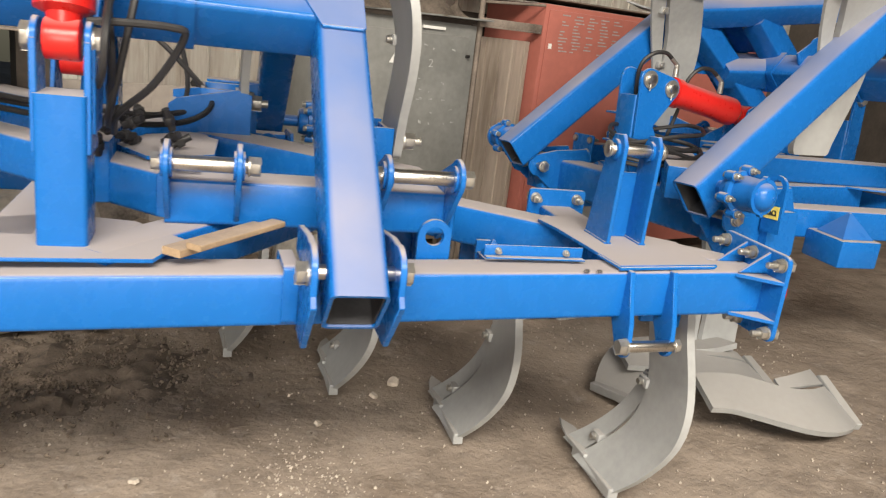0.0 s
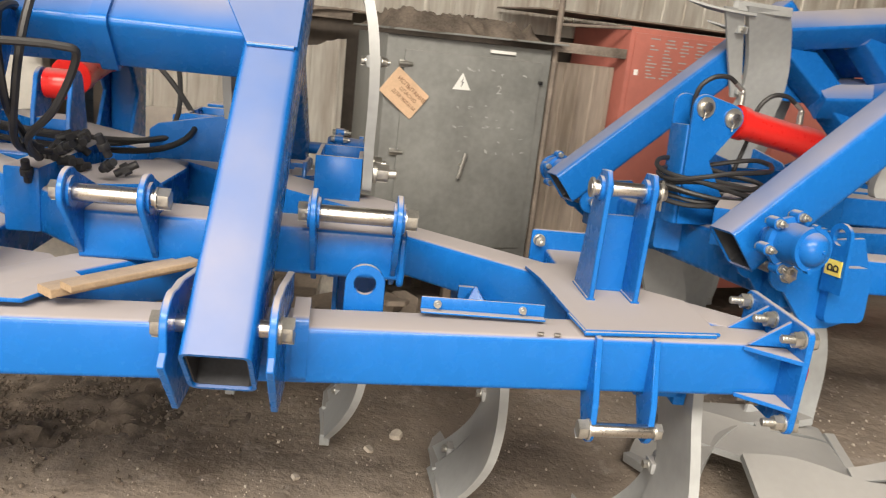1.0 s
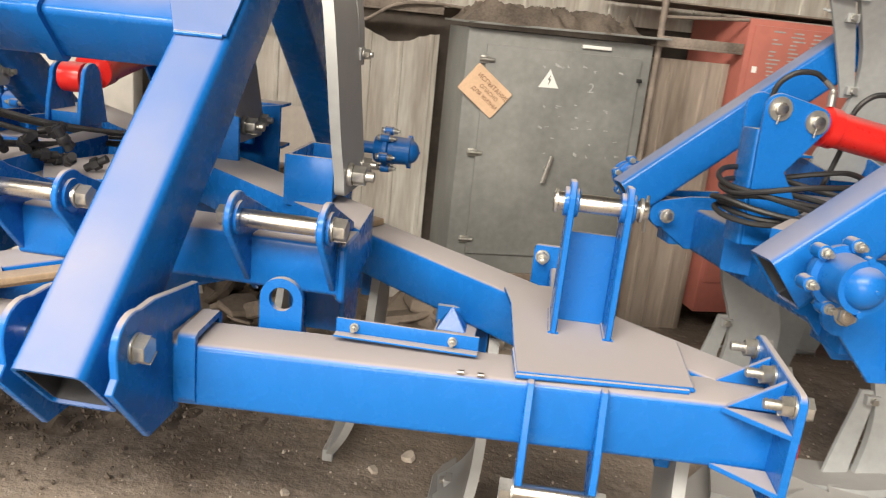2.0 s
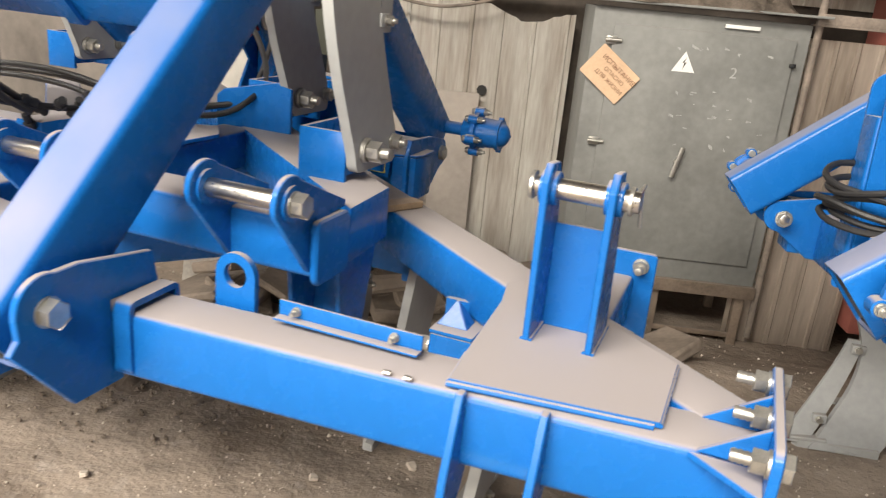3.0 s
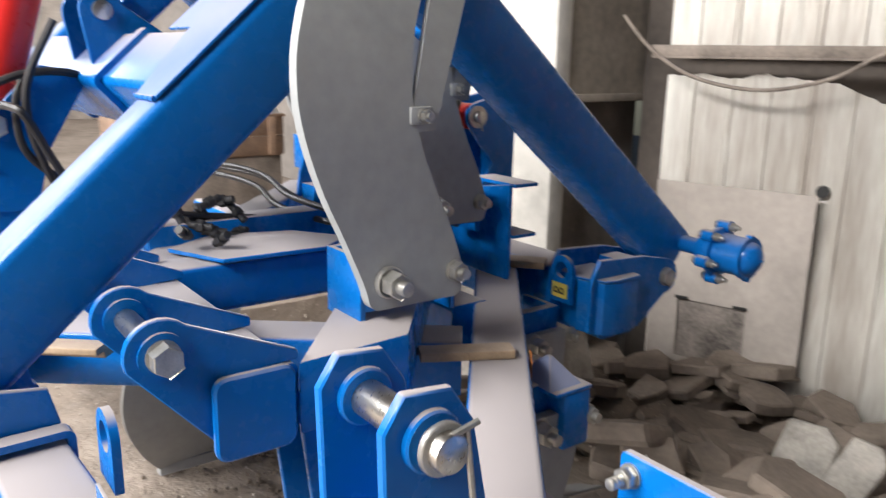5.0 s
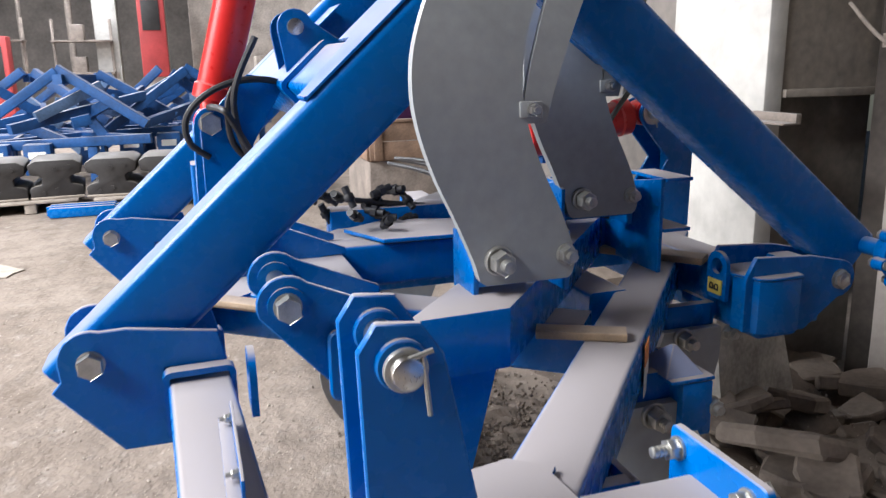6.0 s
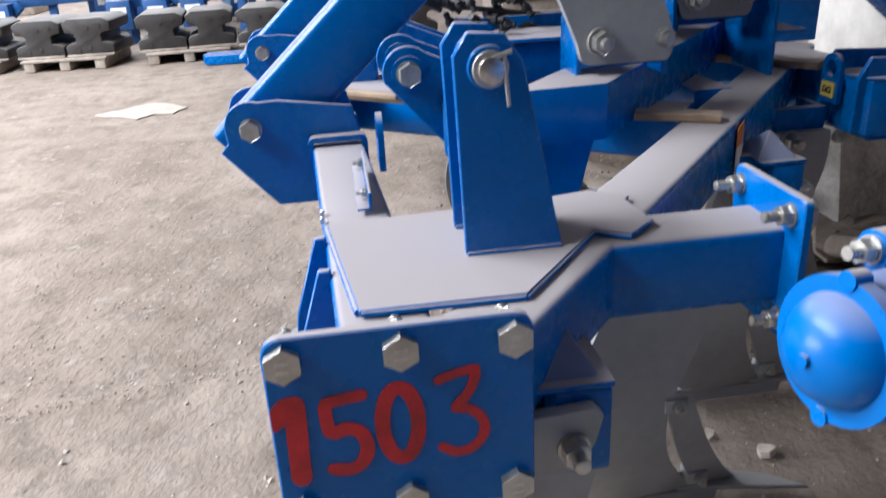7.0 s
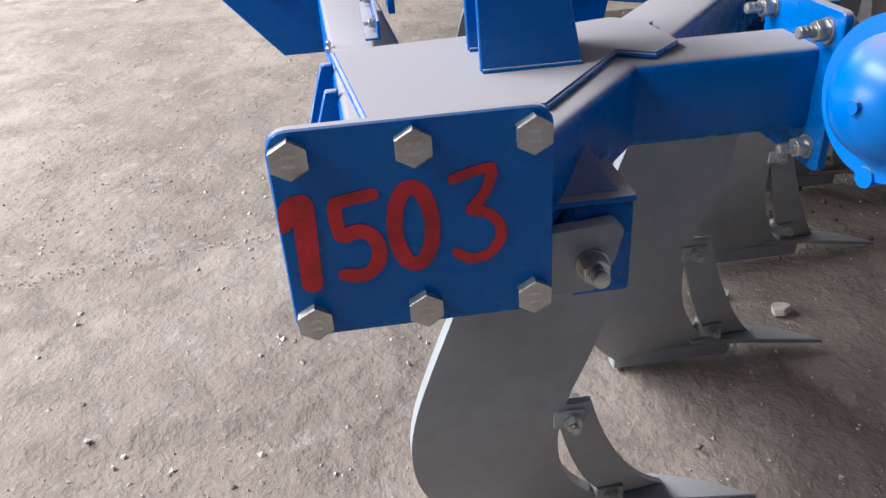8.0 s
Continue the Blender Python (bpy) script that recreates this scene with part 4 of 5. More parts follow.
# ---- boards between the frames
def board(a, b, w, h, label):
    ob = part("board", tube(a, b, w, h, r=0.003), WOOD)
    return tagged(ob, label, "board", "packing boards")


board((0.20, 3.00, 0.7975), (0.285, 3.165, 0.7975), 0.05, 0.018, "sawn wooden packing board lying on the plough frame")
board((-0.40, 3.50, 0.7985), (-0.17, 3.69, 0.7985), 0.07, 0.02, "sawn wooden packing board lying on the plough frame")
board((-0.345, 2.285, 0.7985), (-0.15, 2.515, 0.7985), 0.05, 0.018, "long sawn board lying between the two plough frames")
board((-0.30, 2.27, 0.8155), (-0.11, 2.49, 0.8165), 0.04, 0.014, "long sawn board lying between the two plough frames")


# ---- electrical cabinet on its stand
CB = Vector((0.212, 5.278, 0.0))
CABM = WALLFRAME @ Matrix(((WD.x, WN.x, 0, CB.x), (WD.y, WN.y, 0, CB.y), (0, 0, 1, 0), (0, 0, 0, 1)))  # u along, v into the wall, z up


def cab(bm):
    bm.transform(CABM)
    return bm


cabinet = thing("electrical_cabinet", CABM @ Vector((0.52, 0.3, -0.31)), "dusty grey steel electrical cabinet with chalk marks on its door", "cabinet")
CHALK = mat("chalk", (0.36, 0.365, 0.36), 0.9, vary=0.3, scale=60)
WHITE = mat("white_print", (0.80, 0.80, 0.78), 0.5, vary=0.04)
ORANGE = mat("faded_orange_sign", (0.70, 0.48, 0.32), 0.6, vary=0.1, scale=12)
BROWNINK = mat("brown_print", (0.16, 0.06, 0.03), 0.6, vary=0.1)
part("body", cab(box(0.0, 1.05, 0.006, 0.62, 0.0, 1.36, 0.006)), CABINET, cabinet)
door = part("door", cab(box(0.105, 0.985, -0.014, 0.004, 0.115, 1.285, 0.004)), CABINET, cabinet)
part("lid", cab(prism([(-0.03, -0.06), (1.10, -0.10), (1.10, 0.66), (-0.03, 0.66)], 0.012, pose(0, 0, 1.385, 0, -0.6, 0), 0.002)), CABINET, cabinet, "thin overhanging dusty top sheet")
RUSTBASE = mat("rusty_dusty_base", (0.17, 0.13, 0.10), 0.85, vary=0.3, scale=8, bump=0.4, dust=0.5, dust_col=(0.25, 0.21, 0.18))
part("plinth", cab(box(-0.012, 1.062, -0.016, 0.62, -0.07, 0.0, 0.003)), RUSTBASE, cabinet, "rusty angle steel base")
for u in (0.05, 0.52, 0.98):
    for v in (0.03, 0.56):
        part("leg", cab(box(u, u + 0.05, v, v + 0.05, -0.36, -0.07, 0.003)), RUSTBASE, cabinet)
part("stretcher", cab(box(0.10, 0.98, 0.035, 0.055, -0.32, -0.29, 0.002)), RUSTBASE, cabinet)
hnd = part("handle", cab(join(tube((0.50, -0.045, 0.56), (0.535, -0.045, 0.715), 0.022, 0.016, (0, 1, 0), r=0.005), cyl((0.515, -0.045, 0.64), (0.515, -0.012, 0.64), 0.011, 12))), ZINC, door, "worn metal turning handle")
for u, z in ((0.105, 1.205), (0.09, 0.70), (0.095, 0.20)):
    part("hinge", cab(join(cyl((u - 0.035, -0.02, z), (u + 0.045, -0.02, z), 0.011, 12), box(u - 0.03, u + 0.02, -0.018, -0.004, z - 0.02, z + 0.02, 0.002))), ZINC, cabinet, "small metal hinge")
part("latch", cab(box(0.97, 1.0, -0.024, -0.012, 1.155, 1.175, 0.002)), BLACK, door)
part("plate", cab(box(0.635, 0.80, -0.012, 0.004, 1.312, 1.33, 0.001)), WHITE, cabinet, "white unreadable label strip")
tri_sign = part("warning_triangle", cab(prism([(0.412, 1.085), (0.526, 1.085), (0.469, 1.185)], 0.001, Matrix(((1, 0, 0, 0), (0, 0, -1, -0.0145), (0, 1, 0, 0), (0, 0, 0, 1))), 0)), WHITE, door, "white triangular high voltage warning sticker")
part("lightning_bolt", cab(prism([(0.478, 1.158), (0.460, 1.128), (0.470, 1.130), (0.464, 1.096), (0.480, 1.132), (0.470, 1.131)], 0.0008, Matrix(((1, 0, 0, 0), (0, 0, -1, -0.0158), (0, 1, 0, 0), (0, 0, 0, 1))), 0)), BLACK, tri_sign)


def text_mesh(body, size, m, align="CENTER"):
    cu = bpy.data.curves.new("t", "FONT")
    cu.body, cu.size, cu.align_x, cu.align_y, cu.extrude = body, size, align, "CENTER", 0.0004
    ob = bpy.data.objects.new("t", cu)
    scene.collection.objects.link(ob)
    dep = bpy.context.evaluated_depsgraph_get()
    me = bpy.data.meshes.new_from_object(ob.evaluated_get(dep))
    bm = bmesh.new()
    bm.from_mesh(me)
    bpy.data.objects.remove(ob)
    bpy.data.curves.remove(cu)
    bpy.data.meshes.remove(me)
    bm.transform(m)
    return bm


FACE = Matrix(((1, 0, 0, 0), (0, 0, -1, 0), (0, 1, 0, 0), (0, 0, 0, 1)))  # text upright, read from the hall
sign = thing("warning_sign", CABM @ Vector((0.114, -0.03, 1.03)), "faded orange test danger sign hung askew on the cabinet", "sign")
sm = CABM @ Matrix.Translation((0.115, -0.022, 1.04)) @ FACE @ Matrix.Rotation(radians(-38), 4, "Z")
part("board", prism(rounded(-0.126, 0.126, -0.088, 0.088, 0.008), 0.006, sm, 0.001), ORANGE, sign)
for row, (word, size) in enumerate((("ИСПЫТАНИЕ", 0.034), ("ОПАСНО", 0.029), ("ДЛЯ ЖИЗНИ", 0.029))):
    part("printed_line", text_mesh(word, size, sm @ Matrix.Translation((0.022, 0.042 - row * 0.037, 0.0068))), BROWNINK, sign, smooth=False)
# chalk: one readable figure and unreadable strokes
chalk_m = CABM @ Matrix.Translation((0, -0.0145, 0)) @ FACE
part("chalk_figure", text_mesh("2", 0.075, chalk_m @ Matrix.Translation((0.715, 1.10, 0))), CHALK, door, "white chalk figure")
rnd = random.Random(11)
for k in range(34):
    u, z = rnd.uniform(0.42, 0.93), rnd.choice((0.99, 0.93, 0.87, 0.80, 1.2, 0.72)) + rnd.uniform(-0.012, 0.012)
    w = rnd.uniform(0.008, 0.03)
    part("chalk_mark", prism([(u, z), (u + w, z + rnd.uniform(-0.012, 0.012)), (u + w, z + 0.003), (u, z + 0.004 + rnd.uniform(0, 0.012))], 0.0005, chalk_m, 0), CHALK, door, smooth=False)

# sheets and rags on top of the cabinet
CLOTH = mat("dusty_tarpaulin", (0.26, 0.215, 0.18), 0.95, vary=0.35, scale=9, bump=0.5)


def crumpled(u0, u1, v0, v1, z0, amp, seed, nu=90, nv=36):
    bm = bmesh.new()
    rows = []
    for i in range(nu + 1):
        row = []
        for j in range(nv + 1):
            u, v = u0 + (u1 - u0) * i / nu, v0 + (v1 - v0) * j / nv
            edge = min(1, min(i, nu - i) / 10) * min(1, (nv - j) / 6 + 0.3) * min(1.0, j / 5 + 0.05)
            f = noise.noise((u * 4, v * 5, seed)) * 0.5 + 0.5
            fold = 1.3 - 2.2 * abs(noise.noise((u * 8 + 3 * f, v * 6 + 2 * f, seed + 4))) - 1.1 * abs(noise.noise((u * 19 + 2 * f, v * 15, seed + 9)))
            row.append(bm.verts.new((u, v + 0.05 * noise.noise((u * 6, 0, seed)), z0 + edge * amp * (0.2 + 0.5 * f) + edge * amp * 0.36 * fold)))
        rows.append(row)
    for a, b in zip(rows, rows[1:]):
        for k in range(nv):
            bm.faces.new((a[k], b[k], b[k + 1], a[k + 1]))
    bmesh.ops.solidify(bm, geom=bm.faces[:], thickness=0.004)
    bm.transform(CABM)
    return bm


tagged(part("tarpaulin", crumpled(-0.02, 1.02, -0.07, 0.62, 1.392, 0.13, 3.0), CLOTH), "crumpled dusty tarpaulin heaped on the cabinet top", "tarpaulin")

# shelf angle along the sheeting, pipe and loose cable
STEEL = mat("rusty_dusty_steel", (0.24, 0.20, 0.17), 0.75, metal=0.2, vary=0.3, scale=7, bump=0.3, dust=0.6)
WALLD = WALLFRAME @ Matrix(((WD.x, WN.x, 0, WALL0.x), (WD.y, WN.y, 0, WALL0.y), (0, 0, 1, 0), (0, 0, 0, 1)))
bm = join(box(-0.86, 0.50, -0.14, -0.02, 1.41, 1.42, 0.002), box(-0.86, 0.50, -0.14, -0.13, 1.42, 1.475, 0.002))
bm.transform(WALLD)
tagged(part("trim_angle", bm, STEEL), "dusty rusty steel angle fixed along the wall", "trim", kind="structure")
bm = join(box(1.60, 2.12, -0.80, -0.71, 1.36, 1.37, 0.002), box(1.60, 2.12, -0.80, -0.79, 1.37, 1.42, 0.002), box(1.53, 4.7, -0.72, -0.05, 1.60, 1.61, 0.002))
bm.transform(WALLD)
tagged(part("trim_angle_right", bm, STEEL), "dusty rusty steel angle fixed along the wall", "trim", kind="structure")
tagged(part("cable", hosebm([on_wall(*p) for p in ((-1.0, 0.2, 1.62), (-0.85, 0.17, 1.45), (-0.62, 0.17, 1.32), (-0.3, 0.17, 1.27), (0.0, 0.17, 1.33), (0.2, 0.17, 1.44), (0.42, 0.16, 1.47), (0.7, 0.1, 1.46))], 0.009), STEEL), "grey cable hanging in a slack loop on the wall", "cable")
tagged(part("pipe", join(cyl(on_wall(1.625, 0.77, -0.3), on_wall(1.625, 0.77, 2.2), 0.018, 14), cyl(on_wall(1.63, 0.77, 1.52), on_wall(2.12, 0.80, 1.55), 0.009, 12)), STEEL), "upright dusty steel pipe on the sheeting", "pipe")

# loose sheet panel leaning by the wall, with a square opening
PANEL = mat("grey_brown_panel", (0.36, 0.32, 0.29), 0.6, vary=0.15, scale=3, bump=0.1)
m = WALLD @ pose(0, -0.045, 0, 2.0, 0, 0)
panel = thing("loose_panel", m @ Vector((-0.4, 0.0, -0.3)), "thin grey sheet panel with a square cut-out leaning on the wall", "panel")
for u0, u1, z0, z1 in ((-0.80, -0.64, -0.4, 0.785), (-0.28, -0.01, -0.4, 0.785), (-0.6395, -0.2805, 0.15, 0.785), (-0.6395, -0.2805, -0.4, -0.18)):
    bm = box(u0, u1, 0, 0.006, z0, z1, 0)
    bm.transform(m)
    part("sheet", bm, PANEL, panel)
for u in (-0.62, -0.31):
    bm = box(u - 0.035, u + 0.035, -0.008, -0.001, 0.152, 0.168, 0.001)
    bm.transform(m)
    part("clip", bm, BLACK, panel, "dark slot clip over the cut-out")
bm = box(-0.66, -0.26, 0.012, 0.016, -0.2, 0.17, 0)
bm.transform(m)
# darker than the panel around it
part("hatch", bm, mat("dark_inset_sheet", (0.22, 0.19, 0.17), 0.6, vary=0.5, scale=7), panel, "streaked inset sheet behind the cut-out")
# black disc that paints the dark depth of a small torn hole
bm = cyl(on_wall(0.0, 0.012, 0.80), on_wall(0.0, 0.020, 0.80), 0.03, 9)
tagged(part("torn_hole", bm, BLACK), "black disc on the sheet wall that paints a torn hole's dark", "trim", kind="structure")

# red painted steel locker with chalk lists
REDOX = mat("red_oxide_paint", (0.40, 0.125, 0.098), 0.7, vary=0.12, scale=2.5, bump=0.15, dust=0.5)
lk = Vector((1.732, 5.75, 0))
LKM = WALLFRAME @ Matrix(((WD.x, WN.x, 0, lk.x), (WD.y, WN.y, 0, lk.y), (0, 0, 1, 0), (0, 0, 0, 1)))
locker = thing("red_locker", LKM @ Vector((1.2, 0.4, -0.05)), "red oxide painted steel locker with white chalk lists", "locker")
bm = box(0.0, 2.6, 0.0, 0.7, -0.2, 1.565, 0.01)
bm.transform(LKM)
part("body", bm, REDOX, locker)
for u in (0.0, 1.3):
    bm = box(u + 0.03, u + 1.27, -0.012, -0.001, 0.0, 1.53, 0.004)
    bm.transform(LKM)
    part("door", bm, REDOX, locker)
bm = box(0.055, 0.085, -0.0135, -0.0122, 1.27, 1.305, 0)
bm.transform(LKM)
part("label", bm, WHITE, locker, "small white label")
rnd = random.Random(5)
for col in range(5):
    for row in range(12):
        if rnd.random() < 0.8:
            u, z = 0.14 + col * 0.125 + rnd.uniform(-0.01, 0.01), 1.50 - row * 0.022
            bm = box(u, u + rnd.uniform(0.03, 0.085), -0.0135, -0.0122, z, z + 0.008, 0)
            bm.transform(LKM)
            part("chalk_line", bm, CHALK, locker, smooth=False)

# whitewashed pillar
# this brown takes in the shade of the recess beside the pillar
BROWNPLASTER = mat("brown_shaded_plaster", (0.25, 0.215, 0.18), 0.9, vary=0.3, scale=2.5, bump=0.5, bump_scale=18)
def framed(bm):
    """Moved from the wall zone's frame to its place."""
    bm.transform(WALLFRAME)
    return bm


tagged(part("pillar", framed(box(-2.35, -1.56, 5.05, 5.16, -0.4, 7.4, 0.015)), PLASTER), "whitewashed concrete pillar with brown stains", "pillar", kind="structure")
tagged(part("wall_recess", framed(join(box(-2.3, -1.58, 5.161, 5.9, 1.22, 7.4, 0), box(-2.3, -1.75, 5.161, 5.9, -0.4, 1.219, 0), box(-1.75, -1.54, 5.161, 5.9, 1.18, 1.219, 0.003))), BROWNPLASTER), "brown recess wall beside the pillar, shade put into its colour", "wall", kind="structure")


# ---- rubble heap along the wall
def slab(rnd, x, y, z, size, flat):
    n = rnd.randint(5, 8)
    pts = [(size * rnd.uniform(0.55, 1.0) * math.cos(2 * math.pi * k / n + rnd.uniform(-0.25, 0.25)), size * rnd.uniform(0.45, 0.9) * math.sin(2 * math.pi * k / n + rnd.uniform(-0.25, 0.25))) for k in range(n)]
    bm = prism(pts, size * flat, None, size * 0.05, 1)
    for v in bm.verts:
        v.co += Vector((noise.noise(v.co * 14), noise.noise(v.co * 14 + Vector((7, 0, 0))), noise.noise(v.co * 14 + Vector((0, 9, 0))))) * size * 0.07
    bm.transform(pose(x, y, z, rnd.uniform(-22, 22), rnd.uniform(-22, 22), rnd.uniform(0, 360)))
    return bm


def ground(x, y):
    f = max(0.0, min(1.0, ((Vector((x, y, 0)) - WALLFOOT).dot(WALLAWAY) + 1.64) / 0.89)) if x > -2.6 else 0
    return -0.006 - sunk(x) - 0.24 * f * f * (3 - 2 * f)


rnd = random.Random(21)
for k in range(120):
    u, d = rnd.uniform(-1.2, 1.0), abs(rnd.gauss(0, 0.42)) + 0.05
    if d > 1.5 or (u > 0.55 and d < 0.75):
        continue
    p = on_wall(u, d, 0)
    size = rnd.choice((0.05, 0.07, 0.09, 0.13, 0.18))
    heap = 0.20 * math.exp(-((u + 0.2) / 0.9) ** 2) * math.exp(-(d / 0.55) ** 2)
    tagged(part("rubble_slab", slab(rnd, p.x, p.y, ground(p.x, p.y) + heap * rnd.uniform(0.2, 1.0), size, rnd.uniform(0.2, 0.5)), RUBBLE, smooth=False), "broken piece of dusty concrete rubble", "rubble", "rubble heap")
for k in range(70):
    x = rnd.uniform(-1.15, 0.45)
    y = 4.68 + rnd.uniform(-0.46, 0.46) + 0.25 * x
    x, y, _ = WALLFRAME @ Vector((x, y, 0))
    size = rnd.choice((0.09, 0.12, 0.16, 0.2, 0.26)) * rnd.uniform(0.85, 1.15)
    tagged(part("rubble_slab", slab(rnd, x, y, ground(x, y) + rnd.uniform(0.0, 0.20), size, rnd.uniform(0.14, 0.34)), RUBBLE, smooth=False), "broken slab of dusty concrete in the heap", "rubble", "rubble heap")
bm = prism([(-0.30, -0.22), (0.26, -0.25), (0.28, 0.22), (-0.26, 0.25)], 0.55, None, 0.02, 2)
for v in bm.verts:
    v.co = Vector((v.co.x * (1.15 - 0.5 * v.co.z), v.co.y * (1.15 - 0.5 * v.co.z), v.co.z)) + Vector((noise.noise(v.co * 5), noise.noise(v.co * 5 + Vector((3, 0, 0))), 0)) * 0.03
bm.transform(WALLFRAME @ pose(-1.18, 4.52, -0.12, 3, -4, 20))
tagged(part("concrete_block", bm, mat("weathered_concrete", (0.44, 0.41, 0.37), 0.95, vary=0.3, scale=6, bump=0.8, bump_scale=22)), "pale chipped concrete block standing in the rubble", "concrete block")
for px, py, pw, tilt in ((0.03, 4.90, 0.11, 8), (0.20, 4.93, 0.08, 20)):
    bm = prism([(-pw, -0.15), (pw * 0.9, -0.16), (pw, 0.10), (pw * 0.4, 0.15), (-pw * 0.8, 0.13)], 0.055, None, 0.008, 1)
    for v in bm.verts:
        v.co += Vector((noise.noise(v.co * 9), noise.noise(v.co * 9 + Vector((4, 0, 0))), 0)) * 0.012
    bm.transform(WALLFRAME @ pose(px, py, -0.05, 72, tilt, 12))
    tagged(part("pale_slab", bm, mat("pale_broken_concrete", (0.40, 0.37, 0.33), 0.95, vary=0.3, scale=8, bump=0.7, bump_scale=24), smooth=False), "pale broken concrete slab standing in the rubble", "rubble", "rubble heap")
# dark soil swept under the frame
bm = bmesh.new()
rows = []
for i in range(57):
    row = []
    for j in range(45):
        x, y = -1.5 + i * 0.028, 2.92 + j * 0.022
        e = max(0.0, 1 - ((x + 0.78) / 0.68) ** 2 - ((y - 3.42) / 0.42) ** 2 + 0.5 * noise.noise((x * 5, y * 5, 2)) + 0.35 * noise.noise((x * 17, y * 17, 6)))
        row.append(bm.verts.new((x, y, -0.06 + min(1, e * 1.3) * (0.04 + 0.035 * noise.noise((x * 9, y * 9, 1)) + 0.02 * noise.noise((x * 30, y * 30, 4))))))
    rows.append(row)
for a, b in zip(rows, rows[1:]):
    for k in range(44):
        bm.faces.new((a[k], b[k], b[k + 1], a[k + 1]))
tagged(part("soil_heap", bm, SOIL), "dark loose soil swept under the plough frame", "soil", kind="stuff")
bm = slab(rnd, 0.50, 4.36, -0.07, 0.36, 0.14)
tagged(part("rubble_slab", bm, RUBBLE, smooth=False), "large broken slab of dusty concrete lying on the floor", "rubble", "rubble heap")
bm = slab(rnd, 0.86, 4.46, -0.08, 0.28, 0.22)
tagged(part("rubble_slab", bm, RUBBLE, smooth=False), "large broken slab of dusty concrete lying on the floor", "rubble", "rubble heap")

# ---- small stones and crumbs on the floor
verts, faces = [], []


def crumb(x, y, z, s):
    """One angular crumb: a squashed, skewed octahedron."""
    m = pose(x, y, z + s * 0.25, rnd.uniform(0, 90), rnd.uniform(0, 90), rnd.uniform(0, 90))
    n = len(verts)
    for d in ((1, 0, 0), (0, 1, 0), (-1, 0, 0), (0, -1, 0), (0, 0, 0.8), (0, 0, -0.8)):
        verts.append(m @ (Vector(d) * s * rnd.uniform(0.6, 1.25)))
    for a, b in ((0, 1), (1, 2), (2, 3), (3, 0)):
        faces.append((n + a, n + b, n + 4))
        faces.append((n + b, n + a, n + 5))


for k in range(6500):
    x, y = (rnd.uniform(-3.2, 2.6), rnd.uniform(0.9, 4.8)) if k > 300 else (rnd.gauss(0.02, 0.09), rnd.gauss(2.72, 0.10))
    s = rnd.choice((0.0015, 0.002, 0.002, 0.003, 0.003, 0.004, 0.006)) * rnd.uniform(0.7, 1.3)
    crumb(x, y, 0.012 * noise.noise((x * 1.3, y * 1.3, 0)) + 0.006 * noise.noise((x * 5, y * 5, 3)) - 0.004 - sunk(x), s)
STONE = mat("pale_stone", (0.40, 0.355, 0.305), 0.95, vary=0.5, scale=12, second=(0.25, 0.21, 0.175))
for k in range(1500):
    s = rnd.choice((0.0015, 0.002, 0.002, 0.0025, 0.003, 0.005)) * rnd.uniform(0.7, 1.3)
    x, y = rnd.uniform(-1.6, 1.4), rnd.uniform(1.0, 2.6)
    crumb(x, y, 0.012 * noise.noise((x * 1.3, y * 1.3, 0)) + 0.006 * noise.noise((x * 5, y * 5, 3)) - 0.005 - sunk(x), s)
for k in range(260):
    t = rnd.random()
    w = 0.012 + 0.03 * abs(noise.noise((t * 6, 2, 4)))
    x, y = -0.10 - 0.18 * t + 0.03 * noise.noise((t * 9, 0, 1)) + rnd.gauss(0, w) * 1.5, 1.10 + 1.0 * t
    crumb(x, y, 0.012 * noise.noise((x * 1.3, y * 1.3, 0)) + 0.006 * noise.noise((x * 5, y * 5, 3)) - 0.004 - sunk(x) + ridge(x, y), rnd.choice((0.002, 0.003, 0.004, 0.005)))
for k in range(420):
    x, y = rnd.uniform(-1.0, 1.5), rnd.uniform(0.7, 2.5)
    crumb(x, y, 0.012 * noise.noise((x * 1.3, y * 1.3, 0)) + 0.006 * noise.noise((x * 5, y * 5, 3)) - 0.009 - sunk(x) + (ridge(x, y) if x < 0.6 else 0), rnd.choice((0.004, 0.005, 0.006, 0.008, 0.011)))
stone_count = len(faces)
for k in range(2500):
    a, r = rnd.uniform(0, 6.283), rnd.gauss(0.0, 0.55)
    x, y = -0.78 + r * 0.8 * math.cos(a), 3.42 + r * 0.5 * math.sin(a)
    crumb(x, y, -0.024, rnd.uniform(0.003, 0.012))
me = bpy.data.meshes.new("gravel")
me.from_pydata(verts, [], faces)
me.materials.append(STONE)
me.materials.append(SOIL)
me.polygons.foreach_set("material_index", [int(k >= stone_count) for k in range(len(faces))])
tagged(new("gravel", me), "pale crumbs and small stones scattered on the floor", "gravel", kind="stuff")
for x, y, s in ((0.43, 3.29, 0.032), (0.33, 3.19, 0.022), (0.52, 2.225, 0.012), (0.1, 3.0, 0.02), (-0.45, 2.7, 0.02)):
    tagged(part("stone", slab(rnd, x, y, -0.028, s, 0.6), STONE, smooth=False), "small pale stone lying on the dusty floor", "stone", "loose stones")

